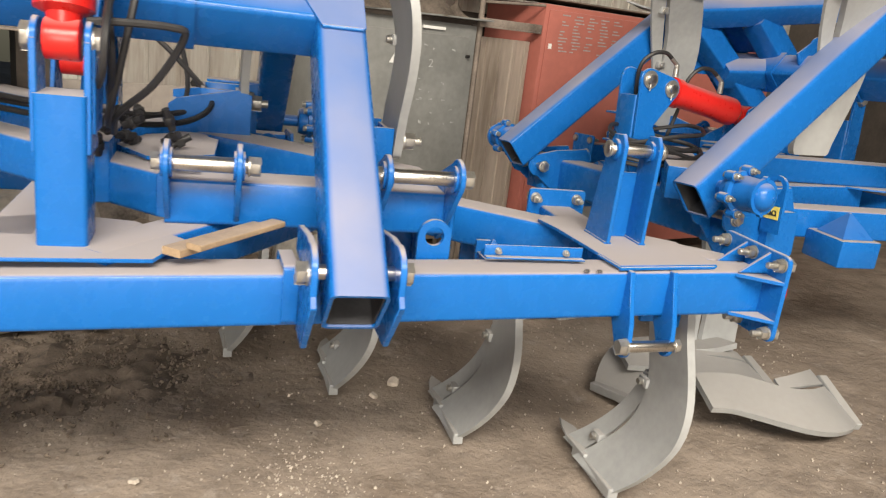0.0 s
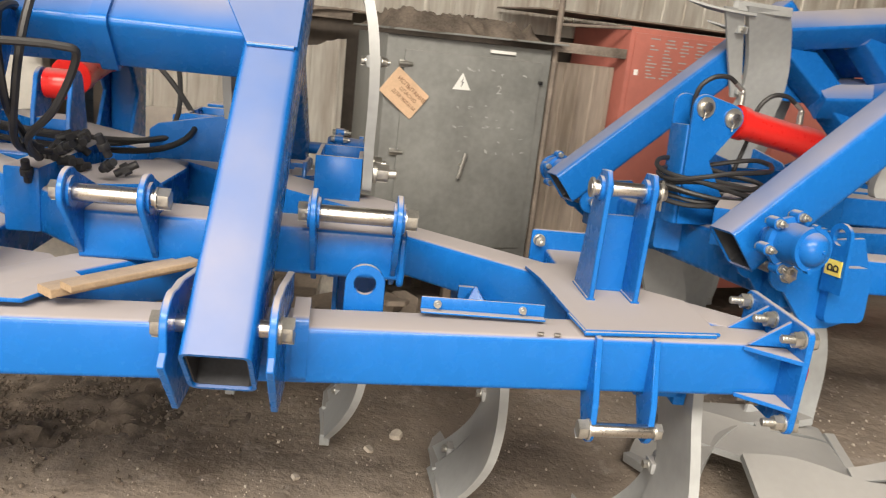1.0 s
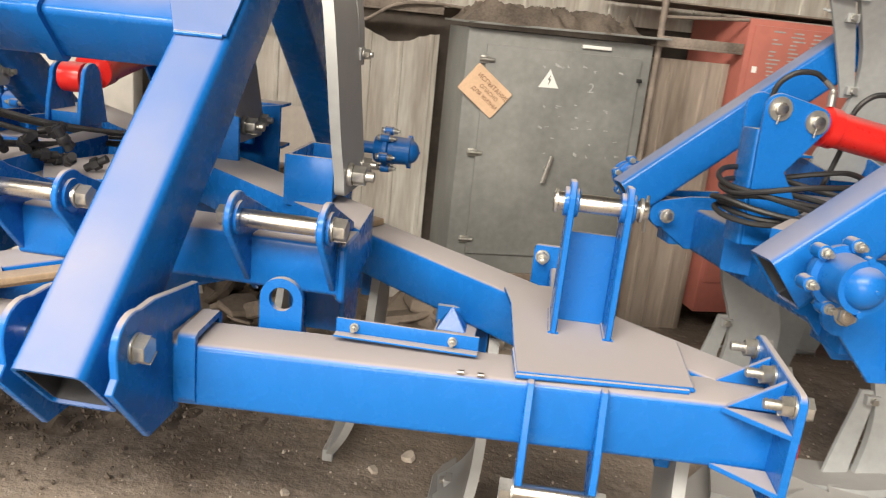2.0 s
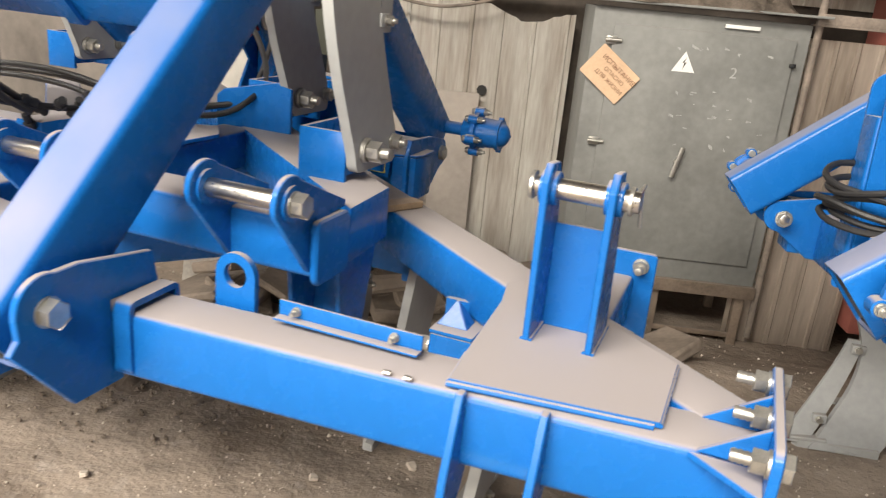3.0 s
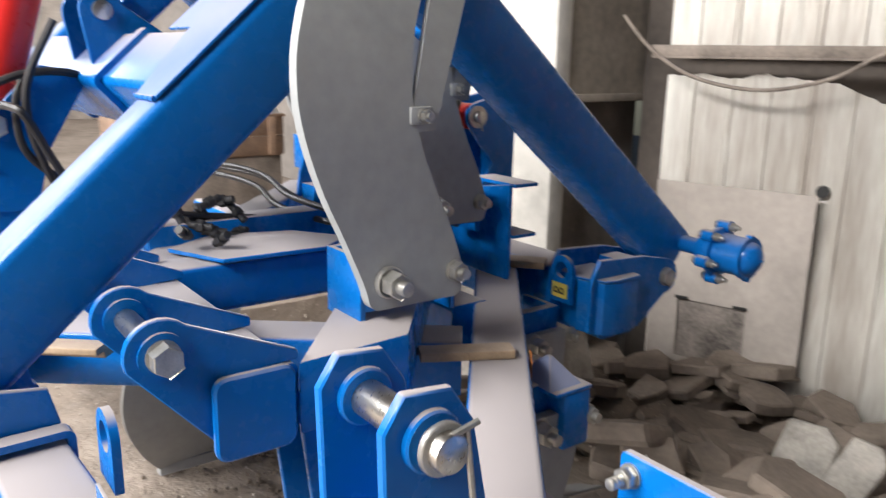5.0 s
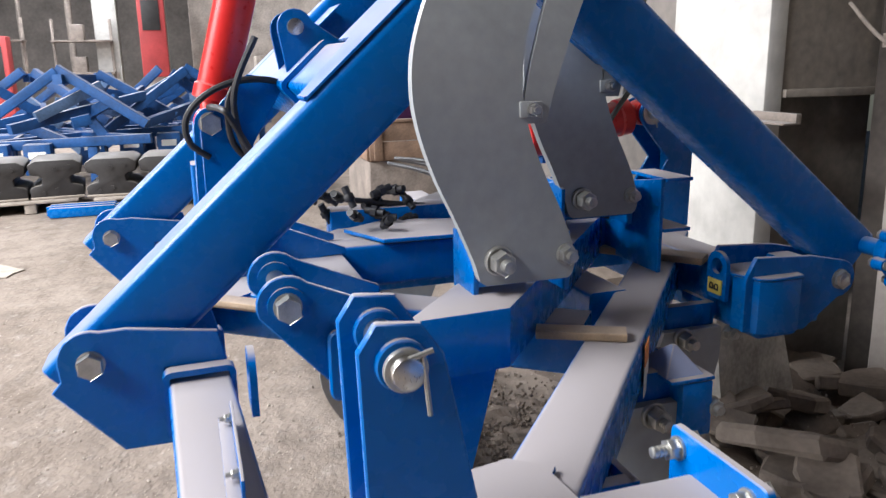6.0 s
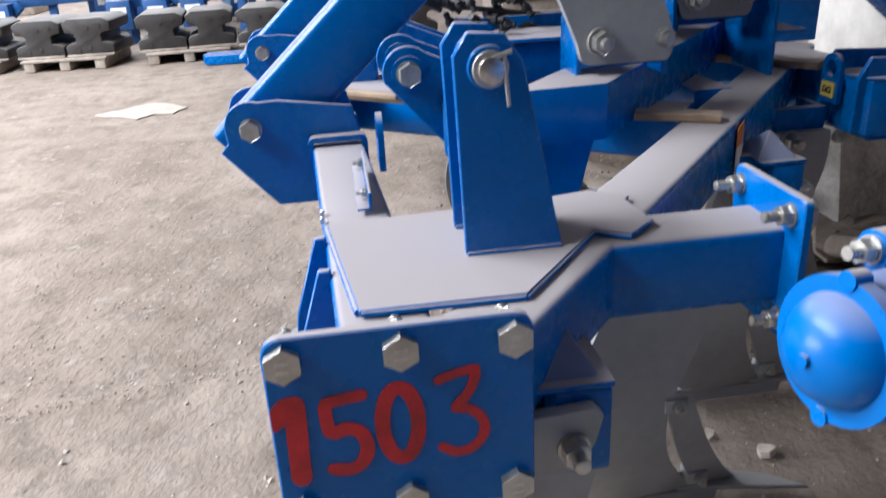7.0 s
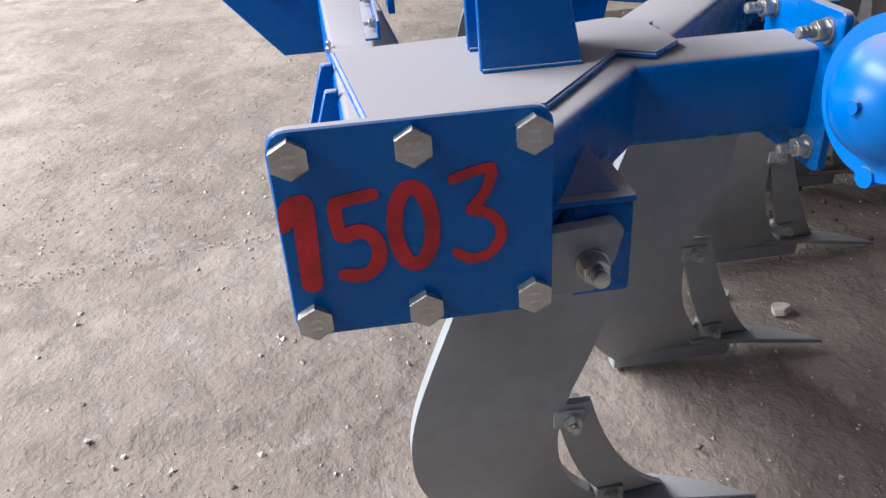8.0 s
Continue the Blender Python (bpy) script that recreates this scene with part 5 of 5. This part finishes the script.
# ---- hydraulic hoses
HOSE = RUBBER
for pts, r in (
    ([(-0.52, 2.40, 1.245), (-0.47, 2.40, 1.25), (-0.36, 2.42, 1.25), (-0.335, 2.44, 1.23), (-0.40, 2.50, 1.12), (-0.48, 2.56, 1.04), (-0.50, 2.66, 0.98)], 0.0085),
    ([(-0.50, 2.39, 1.12), (-0.485, 2.345, 1.16), (-0.48, 2.34, 1.22), (-0.48, 2.385, 1.275), (-0.48, 2.46, 1.31), (-0.49, 2.54, 1.315), (-0.53, 2.60, 1.30)], 0.0085),
    ([(-0.49, 2.47, 1.31), (-0.485, 2.445, 1.25), (-0.48, 2.45, 1.16), (-0.49, 2.50, 1.10), (-0.50, 2.58, 1.05), (-0.53, 2.70, 0.98)], 0.0085),
    ([(-0.42, 2.52, 1.42), (-0.44, 2.46, 1.28), (-0.47, 2.48, 1.14), (-0.50, 2.55, 1.03), (-0.52, 2.75, 0.98), (-0.54, 3.0, 0.94)], 0.0085),
    ([(-1.7, 3.20, 0.94), (-1.2, 3.19, 0.985), (-0.95, 3.20, 0.98), (-0.70, 3.16, 0.96), (-0.45, 3.20, 0.95), (-0.30, 3.28, 0.97), (-0.20, 3.40, 0.94)], 0.009),
    ([(-1.7, 3.17, 0.92), (-1.2, 3.16, 0.955), (-0.95, 3.17, 0.95), (-0.70, 3.13, 0.93), (-0.40, 3.17, 0.93), (-0.28, 3.22, 0.99), (-0.34, 3.38, 1.06), (-0.5, 3.5, 1.19), (-0.66, 3.48, 1.25)], 0.009),
    ([(-1.7, 3.23, 0.93), (-1.1, 3.23, 0.965), (-0.72, 3.20, 0.945), (-0.50, 3.25, 0.93), (-0.36, 3.34, 1.0), (-0.42, 3.55, 1.22), (-0.58, 3.72, 1.31), (-0.685, 3.75, 1.30)], 0.008),
):
    tagged(part("hydraulic_hose", hosebm(pts, r), HOSE), "black rubber hydraulic hose between plough parts", "hose", "hydraulic hoses")
fit = thing("hose_fittings", (-0.5, 2.75, 0.93), "cluster of dark hose couplings on the plough frame", "fittings")
rnd2 = random.Random(8)
for k in range(16):
    p = Vector((-0.47 + rnd2.uniform(-0.09, 0.10), 2.80 + rnd2.uniform(-0.12, 0.16), 0.90 + rnd2.uniform(0, 0.13)))
    d = Vector((rnd2.uniform(-1, 1), rnd2.uniform(-1, 1), rnd2.uniform(-0.3, 0.8))).normalized()
    part("coupling", join(cyl(p, p + d * 0.06, 0.010, 12), hexagon(p + d * 0.02, d, 0.027, 0.018)), RUBBER, fit)
part("bracket", box(-0.60, -0.515, 2.70, 3.16, 0.79, 0.95, 0.008), BLUE, fit, "blue box bracket under the couplings")

# ---- neighbouring plough, seen from its hub side
MR = Matrix.Translation((1.247, 2.959, 0.90)) @ Matrix.Rotation(radians(101.5), 4, "Z") @ Matrix.Rotation(radians(3.3), 4, "Y") @ Matrix.Translation((1.211, -4.161, -0.871))


def placed(m, bm):
    bm.transform(m)
    return bm


for src in (plough, upper, cyl_r):
    c = copy_thing(src, MR @ Matrix.Translation(src.location))
    if src is not cyl_r:
        c["label"] = "second blue plough frame parked beside the first" if src is plough else "second stacked blue plough frame with upright grey legs"
    doomed = []
    for o in list(c.children_recursive):
        c0 = src.location + sum((Vector(b) for b in o.bound_box), Vector()) / 8
        if o.name.startswith(("painted_digit", "inner_cross_beam", "far_diagonal", "rear_cross_tube")) or (src is upper and o.name.startswith("leg_holder")):
            doomed.append(o)
        elif src is plough and c0.x < -0.8 and 2.7 < c0.y < 3.65 and c0.z < 0.72:
            if c0.x > -1.17 and o.name.startswith(("leg", "nut", "bolt_head", "shin", "share", "clip_plate", "flange_washer")):
                doomed.append(o)
            elif o.parent is c and o.name.startswith("leg"):
                o.location += Vector((0.567, 0.22, 0.0))
        elif src is upper and o.parent is c and o.name.startswith("leg") and c0.x < -1.0:
            o.location += Vector((0.0, -0.10, 0.0))
            for yy in (3.53, 3.655):
                nut(o, (-1.225, yy, 1.03), -X, s=0.036, h=0.024, stud=0.016)
        elif o.name.startswith("bearing_hub"):
            o.location += Vector((-0.012 if o.bound_box[0][0] < -0.8 else -0.085, -0.024, 0.025))
        elif o.name.startswith("rear_arm"):
            o.location += Vector((-0.045, 0.055, 0.0))
        elif o.name.startswith(("rear_clamp_plate", "pin")) and src is plough and c0.y > 3.85 and c0.z < 0.9:
            o.location += Vector((-0.045, 0.0, 0.0))
    for o in doomed:
        bpy.data.objects.remove(o)
    if src is plough:
        to_c = Matrix.Translation(c.location) @ c.matrix_basis.inverted()
        part("side_beam", placed(to_c, tube((1.66, 3.27, 0.715), (3.3, 3.25, 0.715), 0.12, 0.122)), BLUE, c)
        part("holder_block", placed(to_c, box(2.08, 2.27, 3.0, 3.205, 0.59, 0.70, 0.008)), BLUE, c)
        bm = bmesh.new()
        bmesh.ops.create_cone(bm, cap_ends=True, segments=4, radius1=0.105, radius2=0.008, depth=0.09, matrix=pose(2.175, 3.10, 0.746, 0, 0, 45))
        part("holder_rib", placed(to_c, bm), BLUE, c, smooth=False)
        # folded wing behind the cylinder: two beams with slanting braces between them
        low = (0, -0.6, 0.8)
        part("wing_beam", placed(to_c, tube((1.93, 4.2, 1.515), (3.3, 4.2, 1.72), 0.13, 0.12, low)), BLUE, c)
        part("wing_beam", placed(to_c, tube((2.21, 4.2, 1.245), (3.2, 4.2, 1.33), 0.11, 0.12, low)), BLUE, c)
        part("wing_brace", placed(to_c, tube((2.03, 4.24, 1.47), (2.56, 4.24, 1.02), 0.13, 0.12, (0.5, -0.8, 0))), BLUE, c)
        part("wing_brace", placed(to_c, tube((2.37, 4.22, 1.54), (2.63, 4.22, 1.29), 0.14, 0.12, (0.5, -0.8, 0))), BLUE, c)
        part("wing_plate", placed(to_c, box(1.95, 2.26, 4.28, 4.30, 1.23, 1.36, 0.003)), BLUE, c)
    elif src is upper:
        to_c = Matrix.Translation(c.location) @ c.matrix_basis.inverted()
        part("side_tube", placed(to_c, tube((1.62, 3.80, 0.845), (3.4, 3.80, 0.845), 0.12, 0.115)), BLUE, c)
coil = thing("hose_coil", MR @ Vector((-0.72, 4.0, 0.92)), "coiled black hydraulic hose hung on the plough", "hose")
for k in range(7):
    rx, ry, lift = 0.20 + 0.016 * math.sin(2.1 * k), 0.115 + 0.012 * math.cos(1.7 * k), (0.995, 0.965, 0.935, 0.925, 0.912, 0.90, 0.885)[k]
    slope = (0.035, -0.04, 0.02, -0.012, 0.015, -0.01, 0.006)[k]
    pts = [(1.475 + 0.01 * math.sin(3.0 * k) + rx * math.cos(radians(a)), 3.475 + ry * math.sin(radians(a)), lift + slope * math.cos(radians(a + 40 * k)) + 0.008 * math.sin(radians(3 * a + 50 * k))) for a in range(0, 361, 30)]
    part("loop", hosebm(pts, 0.0085), HOSE, coil)
for pts in (
    [(-0.685, 3.755, 1.30), (-0.685, 3.79, 1.318), (-0.68, 3.85, 1.31), (-0.66, 3.89, 1.26), (-0.64, 3.88, 1.15), (-0.63, 3.84, 1.0)],
    [(-0.685, 3.485, 1.25), (-0.685, 3.53, 1.272), (-0.68, 3.59, 1.265), (-0.665, 3.63, 1.21), (-0.64, 3.63, 1.1), (-0.62, 3.66, 0.96)],
):
    tagged(part("hydraulic_hose", hosebm([MR @ Vector(p) for p in pts], 0.0085), HOSE), "short black hose from the red cylinder of the second plough", "hose", "hydraulic hoses")


# ---- spare legs lying on the floor by the neighbouring plough
def loose_leg(at, along, tilt, label):
    """A spare leg on the floor: its length runs along, its broad side tilted up by tilt degrees."""
    leg, shin, share, tip, fine = tine_shape(0, 0, 0, 1)
    t = thing("spare_leg", (at[0] + 0.3 * along[0], at[1] + 0.3 * along[1], 0), label, "plough leg", "spare legs")
    a = Vector(along).normalized()
    side = Z.cross(a).normalized()
    w = (side * math.cos(radians(tilt)) + a.cross(side) * math.sin(radians(tilt))).normalized()
    m = Matrix((w.cross(-a), w, -a)).transposed().to_4x4()
    m.translation = at
    low = min((m @ v.co).z for b in (leg, share) for v in b.verts)
    m.translation = Vector(at) - Z * (low + 0.028)
    for name, bm in (("leg", leg), ("shin", shin), ("share", share)):
        bm.transform(m)
        part(name, bm, GREY, t)
    tip.free()


loose_leg((1.60, 2.88, 0.1), (0.99, -0.06, 0.0), 20, "spare grey curved plough leg lying on its edge on the floor")
loose_leg((1.44, 3.22, 0.1), (0.98, -0.12, 0.0), 10, "spare grey curved plough leg lying on its edge on the floor")
loose_leg((1.85, 3.36, 0.1), (-0.95, -0.30, 0.0), 8, "spare grey curved plough leg lying among the others on the floor")

# ---- far end of the hall
BLACKPAINT = mat("black_painted_castings", (0.03, 0.027, 0.026), 0.55, vary=0.3, scale=8, dust=0.4, dust_col=(0.26, 0.225, 0.19))
PALLET = mat("grey_pallet_wood", (0.36, 0.31, 0.26), 0.9, vary=0.25, scale=10)


def pallet_stack(x, y, rz, sc=1.0):
    m = pose(x, y, 0, 0, 0, rz)
    p = thing("pallet", (x, y, 0), "weathered wooden pallet standing on the floor", "pallet", "pallets")
    for yy in (-0.35, 0, 0.35):
        bm = box(-0.45, 0.45, yy - 0.05, yy + 0.05, 0.0, 0.09, 0.004)
        bm.transform(m)
        part("bearer", bm, PALLET, p)
    for xx in (-0.4, -0.2, 0.0, 0.2, 0.4):
        bm = box(xx - 0.06, xx + 0.06, -0.42, 0.42, 0.091, 0.113, 0.003)
        bm.transform(m)
        part("slat", bm, PALLET, p)
    s = thing("casting_stack", (x, y, 0.115), "stack of black painted disc castings on a pallet", "castings", "stacked castings")
    half = [(0.235, 0.0), (0.24, 0.10), (0.20, 0.125), (0.13, 0.14), (0.125, 0.20), (0.15, 0.225), (0.225, 0.235), (0.24, 0.33), (0.17, 0.37)]
    prof = half + [(-a, b) for a, b in reversed(half)]
    for yy in (-0.25, 0.245):
        bm = prism(prof, 0.66, Matrix(((0, 0, 1, -0.33), (1, 0, 0, yy), (0, 1, 0, 0.114), (0, 0, 0, 1))), 0.012, 2)
        bm.transform(m)
        c = part("casting", bm, BLACKPAINT, s, "black painted casting with a dusty top")
        for a, b in ((0.0, 0.08), (0.0, 0.28), (-0.12, 0.05), (0.12, 0.30)):
            bm = cyl((0.331, yy + a, 0.114 + b), (0.338, yy + a, 0.114 + b), 0.022, 10)
            bm.transform(m)
            part("boss", bm, BLACKPAINT, c)
        bm = box(-0.35, 0.352, yy - 0.236, yy + 0.236, 0.116, 0.135, 0.006)
        bm.transform(m)
        part("wrapping", bm, PALLET, s, "torn pale wrapping")
    return p


for k, (px, py) in enumerate(((-7.05, -1.45), (-7.0, -0.34), (-7.0, 0.82), (-6.95, 1.86), (-6.9, 2.95))):
    pallet_stack(px, py, (3, -4, 5, -2, 4)[k])


# a darker blue than on the near ploughs
DARKBLUE = mat("dark_blue_enamel", (0.012, 0.075, 0.24), 0.5, vary=0.3, scale=3, dust=0.35)


PALEBLUE = mat("dusty_pale_blue_enamel", (0.10, 0.17, 0.30), 0.7, vary=0.3, scale=4, dust=0.8)


def stored_plough(x, y, rz, seed):
    """Blue frames leaning on one another, far off."""
    r = random.Random(seed)
    t = thing("stored_plough", (x, y, 0), "blue plough frame stored folded at the far end of the hall", "plough", "stored ploughs")
    m = pose(x, y, 0, 0, 0, rz) @ Matrix.Diagonal((1, 1, 0.86, 1))
    rows = [((-1.0, -0.6, 0.55), (1.1, -0.6, 0.62)), ((-1.0, 0.5, 0.55), (1.1, 0.6, 0.6)), ((-0.9, -0.6, 0.55), (0.4, 0.55, 0.6)), ((1.0, -0.6, 0.6), (-0.2, 0.55, 0.58)), ((-0.9, -0.7, 0.6), (0.2, -0.5, 1.5)), ((0.2, -0.5, 1.5), (1.15, -0.55, 0.75)), ((-0.8, 0.5, 0.6), (0.3, 0.5, 1.45)), ((0.3, 0.5, 1.45), (1.2, 0.55, 0.8)), ((0.2, -0.5, 1.42), (0.3, 0.5, 1.40)), ((-0.3, -0.9, 0.75), (0.9, 0.3, 1.1)), ((0.5, -0.6, 0.6), (0.5, -0.62, 0.0)), ((-0.8, 0.5, 0.55), (-0.8, 0.52, 0.0)), ((0.9, 0.6, 0.6), (0.9, 0.62, 0.0)), ((-0.9, -0.6, 0.55), (-0.92, -0.62, 0.0))]
    for a, b in rows:
        j = Vector((r.uniform(-0.08, 0.08), r.uniform(-0.08, 0.08), r.uniform(-0.04, 0.06) if a[2] > 0.1 and b[2] > 0.1 else 0))
        part("tube", tube(m @ (Vector(a) + j), m @ (Vector(b) + j), 0.105, 0.11, r=0.008), DARKBLUE, t)
    for k in range(14):
        a = Vector((r.uniform(-1.0, 1.0), r.uniform(-0.8, 0.7), r.uniform(0.45, 1.1)))
        b = a + Vector((r.uniform(-0.8, 0.8), r.uniform(-0.6, 0.6), r.uniform(-0.25, 0.5)))
        part("strut", tube(m @ a, m @ b, 0.06, 0.12, r=0.006), DARKBLUE if k % 3 else PALEBLUE, t)
    for k in range(3):
        c = m @ Vector((-0.95 + 0.45 * k, -0.72, 0.4))
        part("block", box(c.x - 0.12, c.x + 0.12, c.y - 0.14, c.y + 0.14, 0.18, 0.52, 0.01), DARKBLUE, t)
        part("label", box(c.x + 0.1215, c.x + 0.123, c.y - 0.09, c.y + 0.09, 0.36, 0.44, 0), WHITE, t, "white unreadable label")


for k, (px, py, rz) in enumerate(((-8.9, 0.9, 80), (-9.8, 2.1, 95), (-10.4, 0.4, 70), (-9.6, -1.8, 100), (-11.5, 2.6, 85))):
    stored_plough(px, py, rz, k)
part_steel = thing("steel_bundle", (-6.35, 1.35, 0.0), "flat bundle of blue steel bars on the floor", "steel bundle")
for k in range(6):
    part("bar", box(-6.56 + 0.06 * k, -6.515 + 0.06 * k, 1.03 + 0.02 * (k % 3), 1.66 - 0.03 * (k % 2), 0.0, 0.07 + 0.02 * (k % 2), 0.004), BLUE, part_steel)
SPILL = mat("pale_dry_spill", (0.43, 0.375, 0.315), 0.95, vary=0.2, scale=12)
rnd3 = random.Random(2)
bm = prism([(-4.22 + 0.26 * rnd3.uniform(0.55, 1.1) * math.cos(a * 0.4), 0.87 + 0.34 * rnd3.uniform(0.7, 1.1) * math.sin(a * 0.4)) for a in range(15)], 0.008, plate_z(-0.004), 0.001)
tagged(part("dry_spill", bm, SPILL), "pale dried spill patch on the workshop floor", "spill", kind="structure")

for k, (px, py) in enumerate(((-15.15, 1.9), (-18.5, 0.8), (-18.5, -2.6), (-21.5, -5.5))):
    tagged(part("column_%d" % (k + 1), box(px - 0.25, px + 0.25, py - 0.25, py + 0.25, 0, 7, 0.02), PLASTER), "pale concrete hall column", "column", kind="structure")
REDBOX = mat("red_machine_paint", (0.42, 0.05, 0.05), 0.6, vary=0.15)
GREEN = mat("green_machine_paint", (0.03, 0.16, 0.09), 0.5, vary=0.2)
for x, y, z0, z1, w, material, label, cat in ((-14.66, 1.9, 1.15, 2.7, 0.48, REDBOX, "red painted switch box fixed to a column", "switch box"), (-17.0, -1.25, 0, 2.0, 0.5, REDBOX, "dull red machine cabinet far down the hall", "machine"), (-17.2, -2.35, 0, 1.5, 0.45, GREEN, "green machine tool far down the hall", "machine"), (-19.0, -4.6, 0, 1.6, 1.1, GREEN, "green machine tool far down the hall", "machine"), (-14.0, -3.4, 0, 0.9, 1.0, PALLET, "grey wooden crate far down the hall", "crate"), (-13.5, 3.9, 0, 1.5, 0.5, PALLET, "grey wooden crate far down the hall", "crate")):
    t = thing("switch_box" if cat == "switch box" else cat.replace(" ", "_"), (x, y, z0), label, cat)
    part("body", box(x - w / 2, x + w / 2, y - w / 2, y + w / 2, z0, z1, 0.02), material, t)
    part("panel", box(x + w / 2, x + w / 2 + 0.02, y - w * 0.36, y + w * 0.3, z0 + (z1 - z0) * 0.55, z0 + (z1 - z0) * 0.9, 0.004), BLACKPAINT, t)
# pale brick partition, pipes and shelving at the end of the hall
BRICK = mat("pale_sooty_brick", (0.50, 0.45, 0.40), 0.95, vary=0.3, scale=3.0, bump=0.5, bump_scale=9, second=(0.28, 0.24, 0.21))
tagged(part("wall_partition", box(-16.3, -16.0, 2.6, 6.0, 0, 7, 0.0), BRICK), "pale sooty brick partition wall", "wall", kind="structure")
for k in range(12):
    y = -7.5 + 1.05 * k
    tagged(part("pipe", cyl((-19.8 - 0.3 * (k % 3), y, 0), (-19.8 - 0.3 * (k % 3), y, 7), 0.05 + 0.03 * (k % 2), 10), STEEL), "upright grey steel pipe far down the hall", "pipe", "hall pipes")
for k in range(4):
    x, y = -17.5 - 0.6 * (k % 2), -4.8 + 1.7 * k
    sh = thing("storage_rack", (x, y, 0), "steel storage rack with dark boxes far down the hall", "rack", "storage racks")
    for yy in (-0.6, 0.6):
        part("post", box(x - 0.03, x + 0.03, y + yy - 0.03, y + yy + 0.03, 0, 2.4, 0.004), STEEL, sh)
    for z in (0.5, 1.2, 1.9):
        part("shelf", box(x - 0.3, x + 0.3, y - 0.62, y + 0.62, z, z + 0.04, 0.003), STEEL, sh)
        part("box", box(x - 0.2, x + 0.2, y - 0.5 + 0.1 * k, y + 0.05, z + 0.041, z + 0.38, 0.01), (PALLET, BLACKPAINT, GREEN, STEEL)[k], sh)
# crate with scrap near the wall
crate = thing("scrap_crate", (-4.2, 4.1, 0.0), "open brown wooden crate of scrap on a steel stand", "crate")
part("stand", box(-4.6, -3.82, 3.56, 4.58, 0.0, 0.66, 0.01), STEEL, crate)
CRATEWOOD = mat("brown_crate_wood", (0.24, 0.155, 0.105), 0.8, vary=0.3, scale=9, bump=0.3, dust=0.3)
for k in range(2):
    z = 0.67 + k * 0.135
    part("plank", box(-3.82, -3.80, 3.56, 4.58, z, z + 0.13, 0.003), CRATEWOOD, crate)
    part("plank", box(-4.6, -3.821, 3.54, 3.56, z, z + 0.13, 0.003), CRATEWOOD, crate)
    part("plank", box(-4.6, -3.821, 4.58, 4.60, z, z + 0.13, 0.003), CRATEWOOD, crate)
part("rim", box(-3.835, -3.785, 3.54, 4.60, 0.937, 0.957, 0.003), CRATEWOOD, crate)
part("bottom", box(-4.6, -3.82, 3.56, 4.58, 0.66, 0.675, 0), CRATEWOOD, crate)
for yy in (3.62, 4.06, 4.5):
    part("batten", box(-3.799, -3.782, yy - 0.03, yy + 0.03, 0.67, 0.936, 0.003), CRATEWOOD, crate)
for yy, zz, tilt in ((4.36, 0.80, 62), (4.16, 0.78, 70), (4.5, 0.76, 50)):
    lid = lathe((0, 0, 0), (0, 0, 0.05), [(0, 0.05), (0.004, 0.20), (0.03, 0.21), (0.034, 0.195), (0.02, 0.17), (0.022, 0.02)], 32)
    lid.transform(pose(-4.12, yy, zz + 0.16, 0, tilt, 8))
    tagged(part("metal_lid", lid, ZINC), "dull silvery round metal lid leaning in the crate", "lid", "metal lids")
VIOLET = mat("violet_cloth", (0.12, 0.03, 0.12), 0.9, vary=0.3)
for k in range(3):
    tagged(part("violet_cloth", slab(rnd, -4.1 + 0.05 * k, 3.70 + 0.14 * k, 0.88 + 0.04 * k, 0.17, 0.8), VIOLET), "crumpled violet cloth bundle lying in the crate", "cloth", "cloth bundles")
tagged(part("white_sack", slab(rnd, -3.96, 3.70, 0.86, 0.13, 0.7), PLASTER), "pale torn sack lying in the crate", "sack")
# fixture on the pillar
bm = framed(join(box(-1.60, -1.30, 5.02, 5.05, 1.08, 1.12, 0.002), box(-1.60, -1.30, 4.95, 5.05, 1.07, 1.08, 0.002)))
tagged(part("perforated_rail", bm, STEEL), "slotted steel rail fixed beside the pillar", "rail")
